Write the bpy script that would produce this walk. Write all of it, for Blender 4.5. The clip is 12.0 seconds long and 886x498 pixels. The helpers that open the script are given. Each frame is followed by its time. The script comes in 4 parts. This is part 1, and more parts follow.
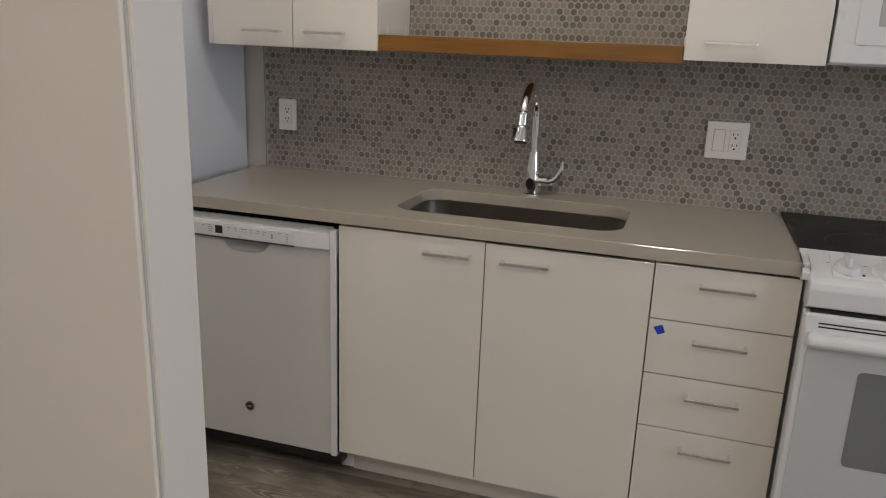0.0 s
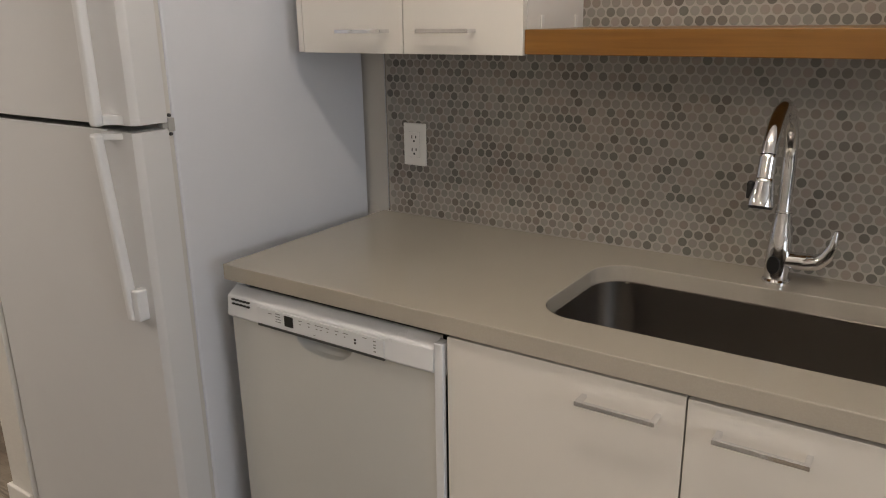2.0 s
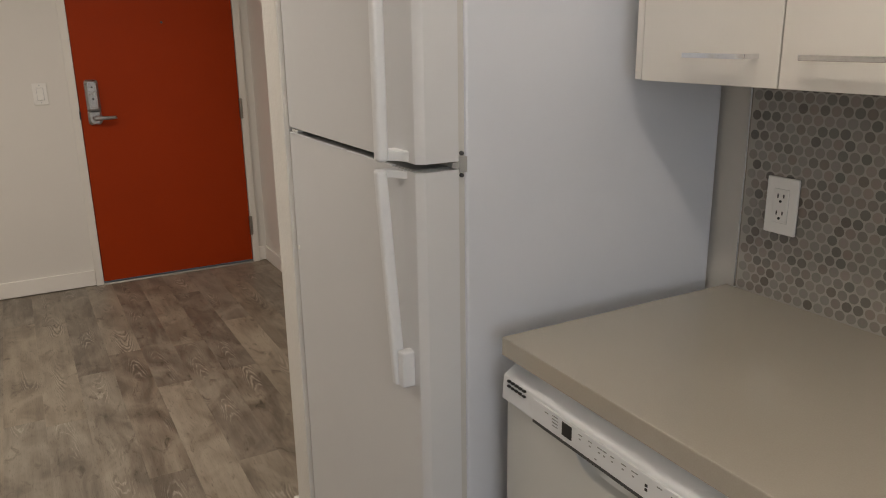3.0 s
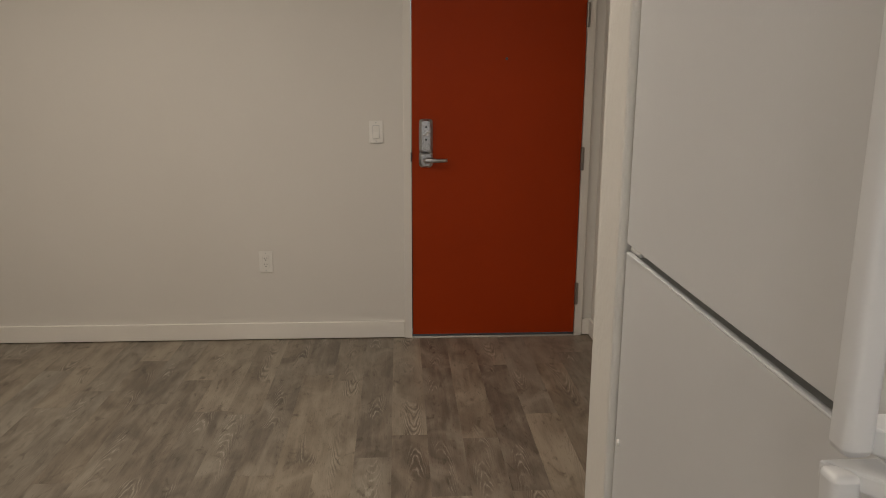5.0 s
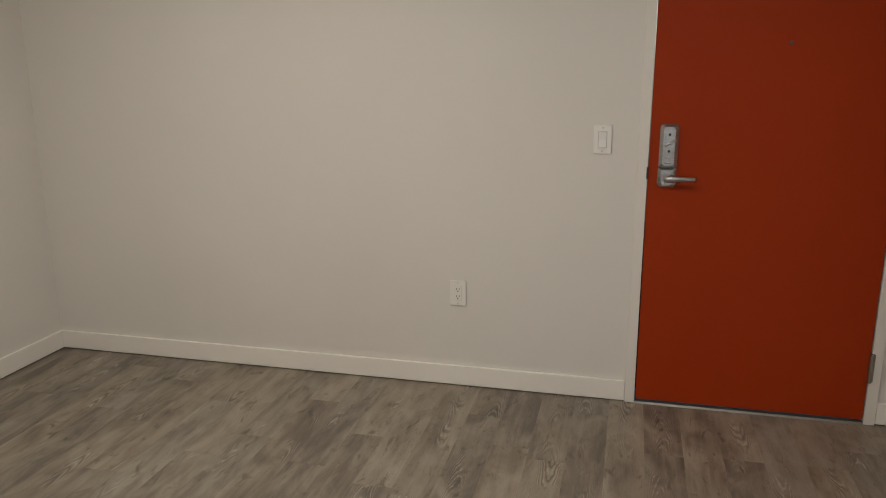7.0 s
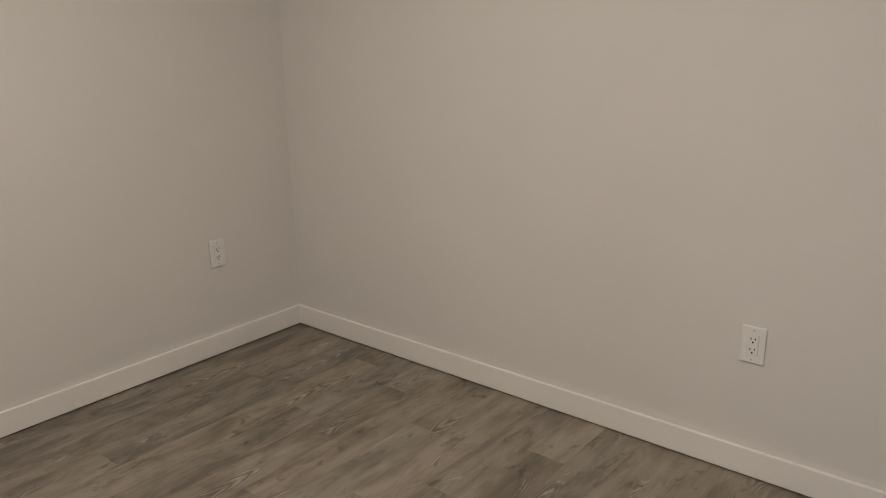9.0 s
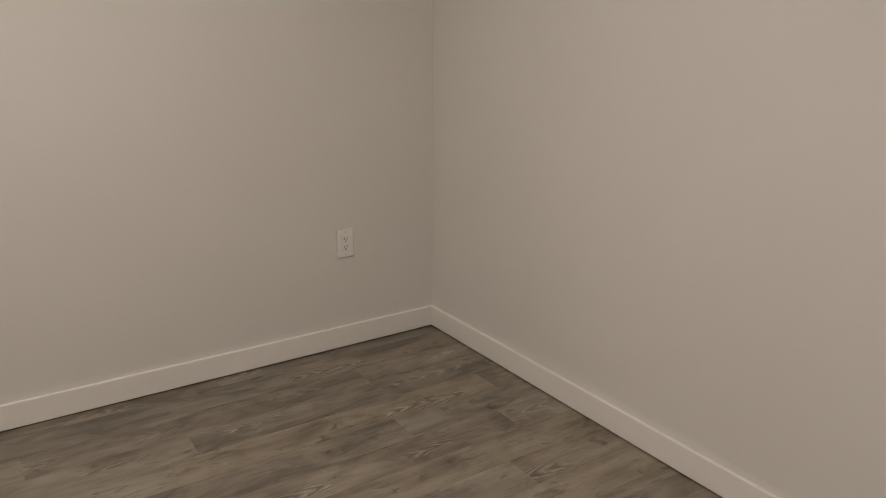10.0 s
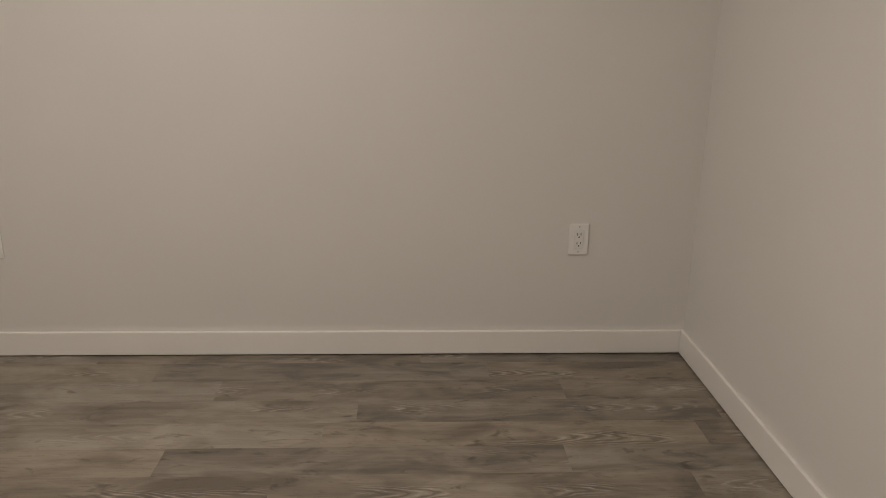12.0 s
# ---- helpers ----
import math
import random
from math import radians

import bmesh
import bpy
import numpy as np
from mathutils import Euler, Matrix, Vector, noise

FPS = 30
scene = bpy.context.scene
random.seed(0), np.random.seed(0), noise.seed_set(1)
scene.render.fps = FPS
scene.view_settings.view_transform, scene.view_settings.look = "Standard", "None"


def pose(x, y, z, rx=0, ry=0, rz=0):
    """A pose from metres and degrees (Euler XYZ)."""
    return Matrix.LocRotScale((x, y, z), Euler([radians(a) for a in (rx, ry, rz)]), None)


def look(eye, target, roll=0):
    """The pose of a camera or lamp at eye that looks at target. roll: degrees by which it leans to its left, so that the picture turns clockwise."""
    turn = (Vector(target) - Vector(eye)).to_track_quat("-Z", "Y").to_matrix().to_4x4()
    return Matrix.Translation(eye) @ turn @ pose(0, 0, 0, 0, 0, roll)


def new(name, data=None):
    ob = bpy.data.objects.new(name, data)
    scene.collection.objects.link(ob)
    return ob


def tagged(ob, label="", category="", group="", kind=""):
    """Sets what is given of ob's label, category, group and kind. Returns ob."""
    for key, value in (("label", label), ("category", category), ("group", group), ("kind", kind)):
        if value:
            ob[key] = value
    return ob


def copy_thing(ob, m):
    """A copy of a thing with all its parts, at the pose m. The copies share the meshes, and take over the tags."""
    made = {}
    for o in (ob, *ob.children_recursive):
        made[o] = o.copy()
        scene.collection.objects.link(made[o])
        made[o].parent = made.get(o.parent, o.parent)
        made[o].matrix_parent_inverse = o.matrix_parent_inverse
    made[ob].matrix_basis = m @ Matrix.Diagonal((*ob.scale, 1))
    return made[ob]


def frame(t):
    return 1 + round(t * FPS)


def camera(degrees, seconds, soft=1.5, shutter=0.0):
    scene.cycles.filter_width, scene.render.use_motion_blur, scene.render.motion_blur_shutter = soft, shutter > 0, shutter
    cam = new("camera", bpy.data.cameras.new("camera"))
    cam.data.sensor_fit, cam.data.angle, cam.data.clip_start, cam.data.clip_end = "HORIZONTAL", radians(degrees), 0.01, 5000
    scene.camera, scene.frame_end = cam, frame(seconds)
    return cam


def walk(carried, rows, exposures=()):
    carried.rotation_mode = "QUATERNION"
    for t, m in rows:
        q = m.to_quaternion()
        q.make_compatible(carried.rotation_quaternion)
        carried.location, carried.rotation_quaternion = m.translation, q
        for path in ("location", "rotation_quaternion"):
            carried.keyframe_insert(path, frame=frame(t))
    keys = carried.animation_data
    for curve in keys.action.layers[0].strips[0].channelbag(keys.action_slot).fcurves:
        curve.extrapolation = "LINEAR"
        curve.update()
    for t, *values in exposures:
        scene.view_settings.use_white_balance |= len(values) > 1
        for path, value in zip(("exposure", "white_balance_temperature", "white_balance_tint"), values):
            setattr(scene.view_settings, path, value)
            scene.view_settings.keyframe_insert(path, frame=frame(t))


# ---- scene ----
cam = camera(60.2, 12.0, soft=1.05)
PATH = [
    (0, (-0.139, 0.285, 1.423), (-0.710, 2.122, 0.877), 2.1),
    (0.1, (-0.144, 0.337, 1.415), (-0.665, 2.191, 0.877), 1.8),
    (0.2, (-0.155, 0.381, 1.419), (-0.631, 2.248, 0.881), 1.8),
    (0.3, (-0.170, 0.426, 1.423), (-0.606, 2.302, 0.883), 1.7),
    (0.5, (-0.181, 0.516, 1.435), (-0.591, 2.394, 0.883), 1.5),
    (1, (-0.187, 0.768, 1.424), (-0.652, 2.632, 0.866), 0.9),
    (1.5, (-0.227, 0.984, 1.413), (-0.955, 2.758, 0.844), 0.2),
    (2, (-0.347, 1.175, 1.432), (-1.419, 2.761, 0.854), -0.9),
    (2.5, (-0.478, 1.347, 1.438), (-1.912, 2.619, 0.870), -2.2),
    (3, (-0.582, 1.530, 1.450), (-2.267, 2.458, 0.904), -0.9),
    (3.5, (-0.749, 1.641, 1.444), (-2.553, 2.336, 0.932), -0.9),
    (5.5, (-1.573, 1.803, 1.481), (-3.524, 1.768, 1.040), 0.1),
    (6, (-1.772, 1.773, 1.439), (-3.720, 1.619, 1.013), -0.5),
    (6.5, (-2.026, 1.787, 1.492), (-3.948, 1.488, 1.030), -0.4),
    (7, (-2.236, 1.785, 1.471), (-4.121, 1.322, 0.992), -0.3),
    (9, (-3.192, 1.705, 1.401), (-4.675, 0.485, 0.841), -0.8),
    (9.5, (-3.435, 1.663, 1.400), (-4.727, 0.251, 0.821), -1.3),
    (10, (-3.682, 1.676, 1.361), (-4.745, 0.084, 0.783), 0.3),
    (10.5, (-3.888, 1.688, 1.329), (-4.676, -0.054, 0.740), 0.1),
    (11, (-4.078, 1.624, 1.315), (-4.659, -0.194, 0.718), -0.4),
    (11.5, (-4.255, 1.588, 1.270), (-4.620, -0.288, 0.683), 0.7),
    (12, (-4.417, 1.611, 1.260), (-4.500, -0.298, 0.669), 0.8),
]
EXPOSURES = [(0.0, -0.15, 6280, 10), (0.5, 0.02, 6460, 10), (1.0, 0.13, 6580, 11), (2.0, 0.02, 6670, 11), (3.0, 0.02, 6670, 10), (3.5, -0.03, 6670, 10), (5.5, -0.27, 6870, 9.5), (6.0, -0.25, 6780, 9.5), (6.5, 0.05, 6560, 8.5), (7.0, 0.07, 6450, 8), (9.0, 0.03, 6440, 11), (10.5, 0.0, 6540, 12), (12.0, -0.02, 6490, 12)]
walk(cam, [(t, look(eye, target, roll)) for t, eye, target, roll in PATH], EXPOSURES)


# ---- world, lamps, exposure ----
world = bpy.data.worlds.new("world")
world.use_nodes = True
scene.world = world
sky = world.node_tree.nodes.new("ShaderNodeTexSky")
sky.sky_type, sky.sun_disc = "NISHITA", False
sky.sun_elevation, sky.sun_rotation = radians(38), radians(200)
world.node_tree.links.new(sky.outputs[0], world.node_tree.nodes["Background"].inputs[0])
world.node_tree.nodes["Background"].inputs[1].default_value = 0.1


def lamp(name, kind, power, colour, m, size=0.1, size_y=None):
    data = bpy.data.lights.new(name, kind)
    data.energy, data.color = power, colour
    if kind == "AREA":
        data.shape = "RECTANGLE" if size_y else "DISK"
        data.size = size
        if size_y:
            data.size_y = size_y
    else:
        data.shadow_soft_size = size
    ob = new(name, data)
    ob.matrix_basis = m
    return ob


WARM, NEUTRAL, KITCHEN = (1.0, 0.855, 0.70), (1.0, 0.915, 0.82), (1.0, 0.90, 0.80)
for lx, power in ((-1.3, 2.5), (-0.75, 12.0), (-0.1, 2.5)):
    lamp("kitchen_ceiling_lamp", "POINT", power, KITCHEN, pose(lx, 1.78, 2.34), 0.04)
lamp("room_ceiling_lamp", "AREA", 22, NEUTRAL, pose(-3.75, 0.4, 2.41), 0.6)
# Unseen light added to brighten the hall and the wall by the door.
lamp("hall_fill_light", "AREA", 11, NEUTRAL, pose(-3.2, 1.7, 2.41), 0.35)
# Added warm fill from behind the start, for partition and kitchen fronts.
lamp("entry_fill_light", "AREA", 18, WARM, pose(-0.2, -0.4, 2.41), 0.3)
# Added cool fill from the east, set at a window that is never seen.
lamp("added_daylight", "AREA", 25, (0.86, 0.92, 1.0), pose(2.52, 0.9, 1.5, 0, 90, 0), 1.3, 1.6)


# ---- materials ----
class Nodes:
    """Short hand for one node material."""

    def __init__(self, name):
        self.m = bpy.data.materials.new(name)
        self.m.use_nodes = True
        self.t = self.m.node_tree
        self.b = self.t.nodes["Principled BSDF"]

    def put(self, value, socket):
        if isinstance(value, bpy.types.NodeSocket):
            self.t.links.new(value, socket)
        elif value is not None:
            socket.default_value = value

    def coords(self, scale=(1, 1, 1), shift=None):
        n = self.t.nodes.new("ShaderNodeMapping")
        c = self.t.nodes.new("ShaderNodeTexCoord")
        self.t.links.new(c.outputs["Object"], n.inputs["Vector"])
        n.inputs["Scale"].default_value = scale
        if shift is not None:
            self.put(shift, n.inputs["Location"])
        return n.outputs[0]

    def noise(self, vec, scale=5.0, detail=4.0, rough=0.55, distort=0.0):
        n = self.t.nodes.new("ShaderNodeTexNoise")
        self.put(vec, n.inputs["Vector"])
        n.inputs["Scale"].default_value, n.inputs["Detail"].default_value = scale, detail
        n.inputs["Roughness"].default_value, n.inputs["Distortion"].default_value = rough, distort
        return n.outputs["Fac"]

    def ramp(self, fac, stops):
        n = self.t.nodes.new("ShaderNodeValToRGB")
        e = n.color_ramp.elements
        while len(e) < len(stops):
            e.new(0.5)
        for k, (p, c) in enumerate(stops):
            e[k].position, e[k].color = p, (*c, 1) if len(c) == 3 else c
        self.put(fac, n.inputs[0])
        return n.outputs[0]

    def math(self, op, a, b=None, c=None):
        n = self.t.nodes.new("ShaderNodeMath")
        n.operation = op
        for k, v in enumerate((a, b, c)):
            self.put(v, n.inputs[k])
        return n.outputs[0]

    def mix(self, fac, a, b, kind="MIX"):
        n = self.t.nodes.new("ShaderNodeMix")
        n.data_type, n.blend_type = "RGBA", kind
        self.put(fac, n.inputs[0])
        self.put(a if not isinstance(a, tuple) else (*a, 1), n.inputs[6])
        self.put(b if not isinstance(b, tuple) else (*b, 1), n.inputs[7])
        return n.outputs[2]

    def bump(self, height, strength=0.2, distance=0.001):
        n = self.t.nodes.new("ShaderNodeBump")
        n.inputs["Strength"].default_value, n.inputs["Distance"].default_value = strength, distance
        self.put(height, n.inputs["Height"])
        self.t.links.new(n.outputs[0], self.b.inputs["Normal"])

    def finish(self, colour=None, rough=None, metal=None, coat=None):
        if isinstance(colour, tuple):
            colour = (*colour, 1)
        self.put(colour, self.b.inputs["Base Color"])
        self.put(rough, self.b.inputs["Roughness"])
        self.put(metal, self.b.inputs["Metallic"])
        self.put(coat, self.b.inputs["Coat Weight"])
        return self.m


def shade(c, k):
    return tuple(min(1.0, v * k) for v in c)


def painted(name, colour, rough=0.5, wear=0.05, relief=0.0, relief_scale=300.0, coat=None, patch=2.5):
    """Paint, plastic or enamel: two scales of tone, uneven gloss and a fine relief."""
    n = Nodes(name)
    v = n.coords()
    big, fine = n.noise(v, patch, 3), n.noise(v, 60, 3)
    tone = n.math("ADD", n.math("MULTIPLY", big, 0.75), n.math("MULTIPLY", fine, 0.25))
    col = n.ramp(tone, [(0.3, shade(colour, 1 - wear)), (0.7, shade(colour, 1 + wear))])
    r = n.math("ADD", n.math("MULTIPLY", n.noise(v, 9, 3), 0.14), rough - 0.07)
    if relief:
        n.bump(n.math("ADD", n.noise(v, relief_scale, 2), n.math("MULTIPLY", n.noise(v, relief_scale * 0.3, 2), 1.2)), relief, 0.002)
    return n.finish(col, r, 0.0, coat)


def metal(name, colour, rough, brushed=(1, 1, 1), wear=0.06):
    n = Nodes(name)
    v = n.coords(brushed)
    g = n.noise(v, 120, 4)
    col = n.ramp(g, [(0.3, shade(colour, 1 - wear)), (0.7, shade(colour, 1 + wear))])
    r = n.math("ADD", n.math("MULTIPLY", g, 0.12), rough - 0.06)
    return n.finish(col, r, 1.0)


def wood_floor():
    """Greige vinyl planks: fine grain, soft clouds, dark smudges, nested pale cathedral lines."""
    n = Nodes("vinyl_plank")
    info = n.t.nodes.new("ShaderNodeObjectInfo")
    rnd = info.outputs["Random"]
    rnd2 = n.math("FRACT", n.math("MULTIPLY", rnd, 57.31))
    rnd3 = n.math("FRACT", n.math("MULTIPLY", rnd, 173.9))
    comb = n.t.nodes.new("ShaderNodeCombineXYZ")
    n.put(n.math("MULTIPLY", rnd, 37.0), comb.inputs[0])
    n.put(n.math("MULTIPLY", rnd, 91.0), comb.inputs[1])
    n.put(n.math("MULTIPLY", rnd, 13.0), comb.inputs[2])
    v = n.coords((1, 1, 1), comb.outputs[0])

    def stretched(sx, sy):
        m = n.t.nodes.new("ShaderNodeMapping")
        n.put(v, m.inputs["Vector"])
        m.inputs["Scale"].default_value = (sx, sy, 1)
        return m.outputs[0]

    fibre = n.noise(stretched(3.0, 120.0), 2.4, 4, 0.6, 0.2)
    streak = n.noise(stretched(1.2, 16.0), 2.0, 4, 0.55, 0.3)
    cloud = n.noise(stretched(2.6, 6.0), 1.3, 3, 0.55, 0.9)
    # each plank's own axis of the cathedral figure, a little off its middle
    sep = n.t.nodes.new("ShaderNodeSeparateXYZ")
    n.put(n.coords(), sep.inputs[0])
    u = sep.outputs[0]
    off = n.math("MULTIPLY", n.math("SUBTRACT", rnd2, 0.5), 0.07)
    wander = n.math("MULTIPLY", n.math("SUBTRACT", n.noise(stretched(3.0, 3.0), 1.3, 2, 0.5), 0.5), 0.045)
    w = n.math("ADD", n.math("SUBTRACT", sep.outputs[1], off), wander)
    lean = n.math("MULTIPLY_ADD", n.math("GREATER_THAN", rnd3, 0.5), 2.0, -1.0)
    bow = n.math("MULTIPLY", n.math("MULTIPLY", w, w), 130.0)
    ripple = n.math("MULTIPLY", n.noise(stretched(4.0, 14.0), 1.0, 4, 0.6), 0.26)
    run = n.math("ADD", n.math("ADD", n.math("MULTIPLY", u, lean), bow), ripple)
    wave = n.math("SINE", n.math("MULTIPLY", run, 88.0))
    spot = n.noise(stretched(2.2, 5.0), 1.25, 1, 0.5)
    where = n.ramp(spot, [(0.545, (0, 0, 0)), (0.62, (1, 1, 1))])
    near_axis = n.ramp(n.math("ABSOLUTE", w), [(0.02, (1, 1, 1)), (0.055, (0, 0, 0))])
    where = n.math("MULTIPLY", where, near_axis)
    pale = n.math("MULTIPLY", n.ramp(wave, [(0.35, (0, 0, 0)), (0.95, (1, 1, 1))]), where)
    pale = n.math("MULTIPLY", pale, n.ramp(n.noise(stretched(14, 60), 1.6, 2), [(0.36, (0.15, 0.15, 0.15)), (0.6, (1, 1, 1))]))
    deep = n.math("MULTIPLY", n.ramp(n.math("MULTIPLY", wave, -1.0), [(0.3, (0, 0, 0)), (0.9, (1, 1, 1))]), where)
    deep = n.math("MULTIPLY", deep, n.ramp(rnd2, [(0.45, (0.12, 0.12, 0.12)), (0.75, (1, 1, 1))]))
    tone = n.math("ADD", n.math("MULTIPLY", fibre, 0.1), n.math("MULTIPLY", streak, 0.3))
    tone = n.math("ADD", tone, n.math("MULTIPLY", cloud, 0.6))
    tone = n.math("ADD", tone, n.math("MULTIPLY", n.math("SUBTRACT", rnd3, 0.5), 0.13))
    base = n.ramp(tone, [(0.36, (0.136, 0.112, 0.090)), (0.46, (0.208, 0.176, 0.142)), (0.55, (0.278, 0.240, 0.195)), (0.68, (0.352, 0.309, 0.256))])
    # some planks run browner, some greyer
    base = n.mix(1.0, base, n.ramp(rnd2, [(0.0, (0.95, 0.97, 0.97)), (0.5, (1.0, 1.0, 0.98)), (1.0, (1.03, 1.0, 0.94))]), "MULTIPLY")
    col = n.mix(n.math("MULTIPLY", pale, 0.56), base, (0.52, 0.472, 0.402))
    col = n.mix(n.math("MULTIPLY", deep, 0.62), col, (0.085, 0.07, 0.057))
    # open-grain ticks and dark knotty smudges
    tick = n.ramp(n.noise(stretched(16.0, 150.0), 1.8, 3, 0.6), [(0.57, (1, 1, 1)), (0.7, (0.72, 0.71, 0.7))])
    col = n.mix(1.0, col, tick, "MULTIPLY")
    smudge = n.ramp(n.noise(stretched(5.0, 13.0), 1.7, 4, 0.62, 0.9), [(0.58, (1, 1, 1)), (0.72, (0.5, 0.48, 0.46))])
    col = n.mix(1.0, col, smudge, "MULTIPLY")
    n.bump(n.math("ADD", fibre, n.math("MULTIPLY", pale, 0.3)), 0.12, 0.001)
    return n.finish(col, n.math("MULTIPLY_ADD", streak, 0.2, 0.33))


def penny_tile():
    n = Nodes("penny_tile")
    info = n.t.nodes.new("ShaderNodeObjectInfo")
    geo = n.t.nodes.new("ShaderNodeNewGeometry")
    rnd = n.math("FRACT", n.math("ADD", info.outputs["Random"], geo.outputs["Random Per Island"]))
    v = n.coords()
    zone = n.noise(v, 2.6, 3)
    f = n.math("ADD", rnd, n.math("MULTIPLY", n.math("SUBTRACT", zone, 0.5), 0.55))
    col = n.ramp(f, [(0.0, (0.105, 0.095, 0.084)), (0.2, (0.146, 0.134, 0.119)), (0.36, (0.205, 0.189, 0.168)), (0.62, (0.245, 0.227, 0.202)), (1.0, (0.282, 0.261, 0.233))])
    col = n.mix(n.math("MULTIPLY", n.noise(v, 130, 3), 0.4), col, n.mix(0.5, col, (0.33, 0.304, 0.272)))
    # some tiles lean pink-brown, some green-grey
    hue = n.math("FRACT", n.math("MULTIPLY", rnd, 31.7))
    col = n.mix(1.0, col, n.ramp(hue, [(0.0, (1.07, 0.98, 0.95)), (0.5, (1, 1, 1)), (1.0, (0.95, 1.0, 0.99))]), "MULTIPLY")
    n.bump(n.noise(v, 260, 2), 0.12, 0.001)
    return n.finish(col, n.math("MULTIPLY_ADD", zone, 0.2, 0.24))


def stone():
    n = Nodes("quartz_worktop")
    v = n.coords()
    fine, mid = n.noise(v, 420, 3), n.noise(v, 7, 4)
    col = n.ramp(n.math("ADD", n.math("MULTIPLY", fine, 0.7), n.math("MULTIPLY", mid, 0.3)), [(0.3, (0.405, 0.368, 0.312)), (0.55, (0.428, 0.390, 0.332)), (0.75, (0.452, 0.413, 0.352))])
    return n.finish(col, n.math("MULTIPLY_ADD", mid, 0.06, 0.05))


def shelf_wood():
    n = Nodes("stained_shelf_wood")
    g = n.noise(n.coords((2.0, 40.0, 60.0)), 1.4, 5, 0.6, 0.5)
    big = n.noise(n.coords((1.5, 6, 6)), 2, 3)
    col = n.ramp(n.math("ADD", n.math("MULTIPLY", g, 0.6), n.math("MULTIPLY", big, 0.4)), [(0.3, (0.155, 0.063, 0.01)), (0.55, (0.218, 0.096, 0.016)), (0.75, (0.285, 0.133, 0.027))])
    n.bump(g, 0.08, 0.001)
    return n.finish(col, 0.32)


WALL = painted("warm_white_wall_paint", (0.731, 0.706, 0.667), 0.6, 0.015, 0.1, 240.0)
TEXTURED = painted("orange_peel_wall_paint", (0.74, 0.715, 0.67), 0.45, 0.02, 0.6, 85.0)
CEILING = painted("white_ceiling_paint", (0.78, 0.76, 0.72), 0.8, 0.02, 0.2, 200.0)
TRIM = painted("semi_gloss_white_trim_paint", (0.84, 0.81, 0.765), 0.38, 0.02)
FRAMEPAINT = painted("cream_door_frame_paint", (0.765, 0.735, 0.685), 0.42, 0.02)
FLOOR = wood_floor()
SUB = painted("dark_joint", (0.03, 0.026, 0.022), 0.8)
CABINET = painted("gloss_cream_lacquer", (0.75, 0.72, 0.672), 0.2, 0.012, coat=0.7)
CARCASS = painted("white_melamine", (0.76, 0.74, 0.7), 0.4, 0.015)
APPLIANCE = painted("white_enamel", (0.74, 0.755, 0.775), 0.3, 0.012, 0.03, 500.0)
# Copy of the fridge enamel, tinted for the warmer light on the doors.
FRIDGEWARM = painted("white_enamel_warm_lit", (0.662, 0.668, 0.68), 0.34, 0.015, 0.04, 420.0)
FRIDGE = painted("white_textured_enamel", (0.675, 0.70, 0.755), 0.36, 0.015, 0.05, 420.0)
PLASTIC = painted("white_plastic", (0.82, 0.805, 0.77), 0.3, 0.015)
DARKGREY = painted("dark_grey_plastic", (0.07, 0.07, 0.068), 0.6)
# Colours the cover screws and the strips painted as shade lines.
MIDGREY = painted("grey_shade_line_and_screw", (0.5, 0.5, 0.51), 0.6)
DWFACE = painted("satin_white_enamel", (0.62, 0.62, 0.595), 0.33, 0.012, 0.03, 500.0)
# For the fridge gasket, and for the shade line painted round receptacles.
GREYWHITE = painted("grey_white_gasket_and_shade_line", (0.58, 0.57, 0.545), 0.45)
GREYPLASTIC = painted("grey_plastic", (0.36, 0.36, 0.35), 0.45)
PRINT = painted("grey_printing", (0.22, 0.22, 0.22), 0.5)
BLACK = painted("black_plastic", (0.012, 0.012, 0.012), 0.35)
OVENFACE = painted("grey_white_oven_glass", (0.55, 0.58, 0.6), 0.16, 0.015)
GLASS = painted("black_ceramic_glass", (0.01, 0.01, 0.011), 0.3, 0.1)
GLASS.node_tree.nodes["Principled BSDF"].inputs["Specular IOR Level"].default_value = 0.1
RING = painted("grey_burner_print", (0.03, 0.03, 0.03), 0.3)
OVENGLASS = painted("grey_oven_glass", (0.2, 0.212, 0.22), 0.12, 0.05)
MWGLASS = painted("pale_grey_microwave_window", (0.45, 0.45, 0.45), 0.3, 0.05)
RED = painted("red_indicator", (0.3, 0.01, 0.01), 0.3)
CHROME = metal("chrome", (0.8, 0.8, 0.82), 0.08)
NICKEL = metal("satin_nickel", (0.6, 0.59, 0.57), 0.24)
STEEL = metal("brushed_steel", (0.3, 0.28, 0.26), 0.28, (4, 60, 60), 0.12)
LOCKMETAL = metal("satin_chrome", (0.46, 0.46, 0.465), 0.27, (40, 40, 3), 0.16)
HINGE = metal("aged_steel", (0.32, 0.3, 0.27), 0.42)
DOORPAINT = painted("burnt_orange_door_paint", (0.33, 0.034, 0.003), 0.55, 0.05, 0.06, 300.0)
DOORPAINT.node_tree.nodes["Principled BSDF"].inputs["Specular IOR Level"].default_value = 0.14
GROUT = painted("grey_grout", (0.39, 0.362, 0.325), 0.85, 0.06, 0.15, 600.0)
TILE = penny_tile()
STONE = stone()
STONE.node_tree.nodes["Principled BSDF"].inputs["Specular IOR Level"].default_value = 0.75
SHELF = shelf_wood()
TAPE = painted("blue_masking_tape", (0.01, 0.055, 0.45), 0.6, 0.1)
GLAZING = Nodes("window_glass")
GLAZING.b.inputs["Transmission Weight"].default_value = 1.0
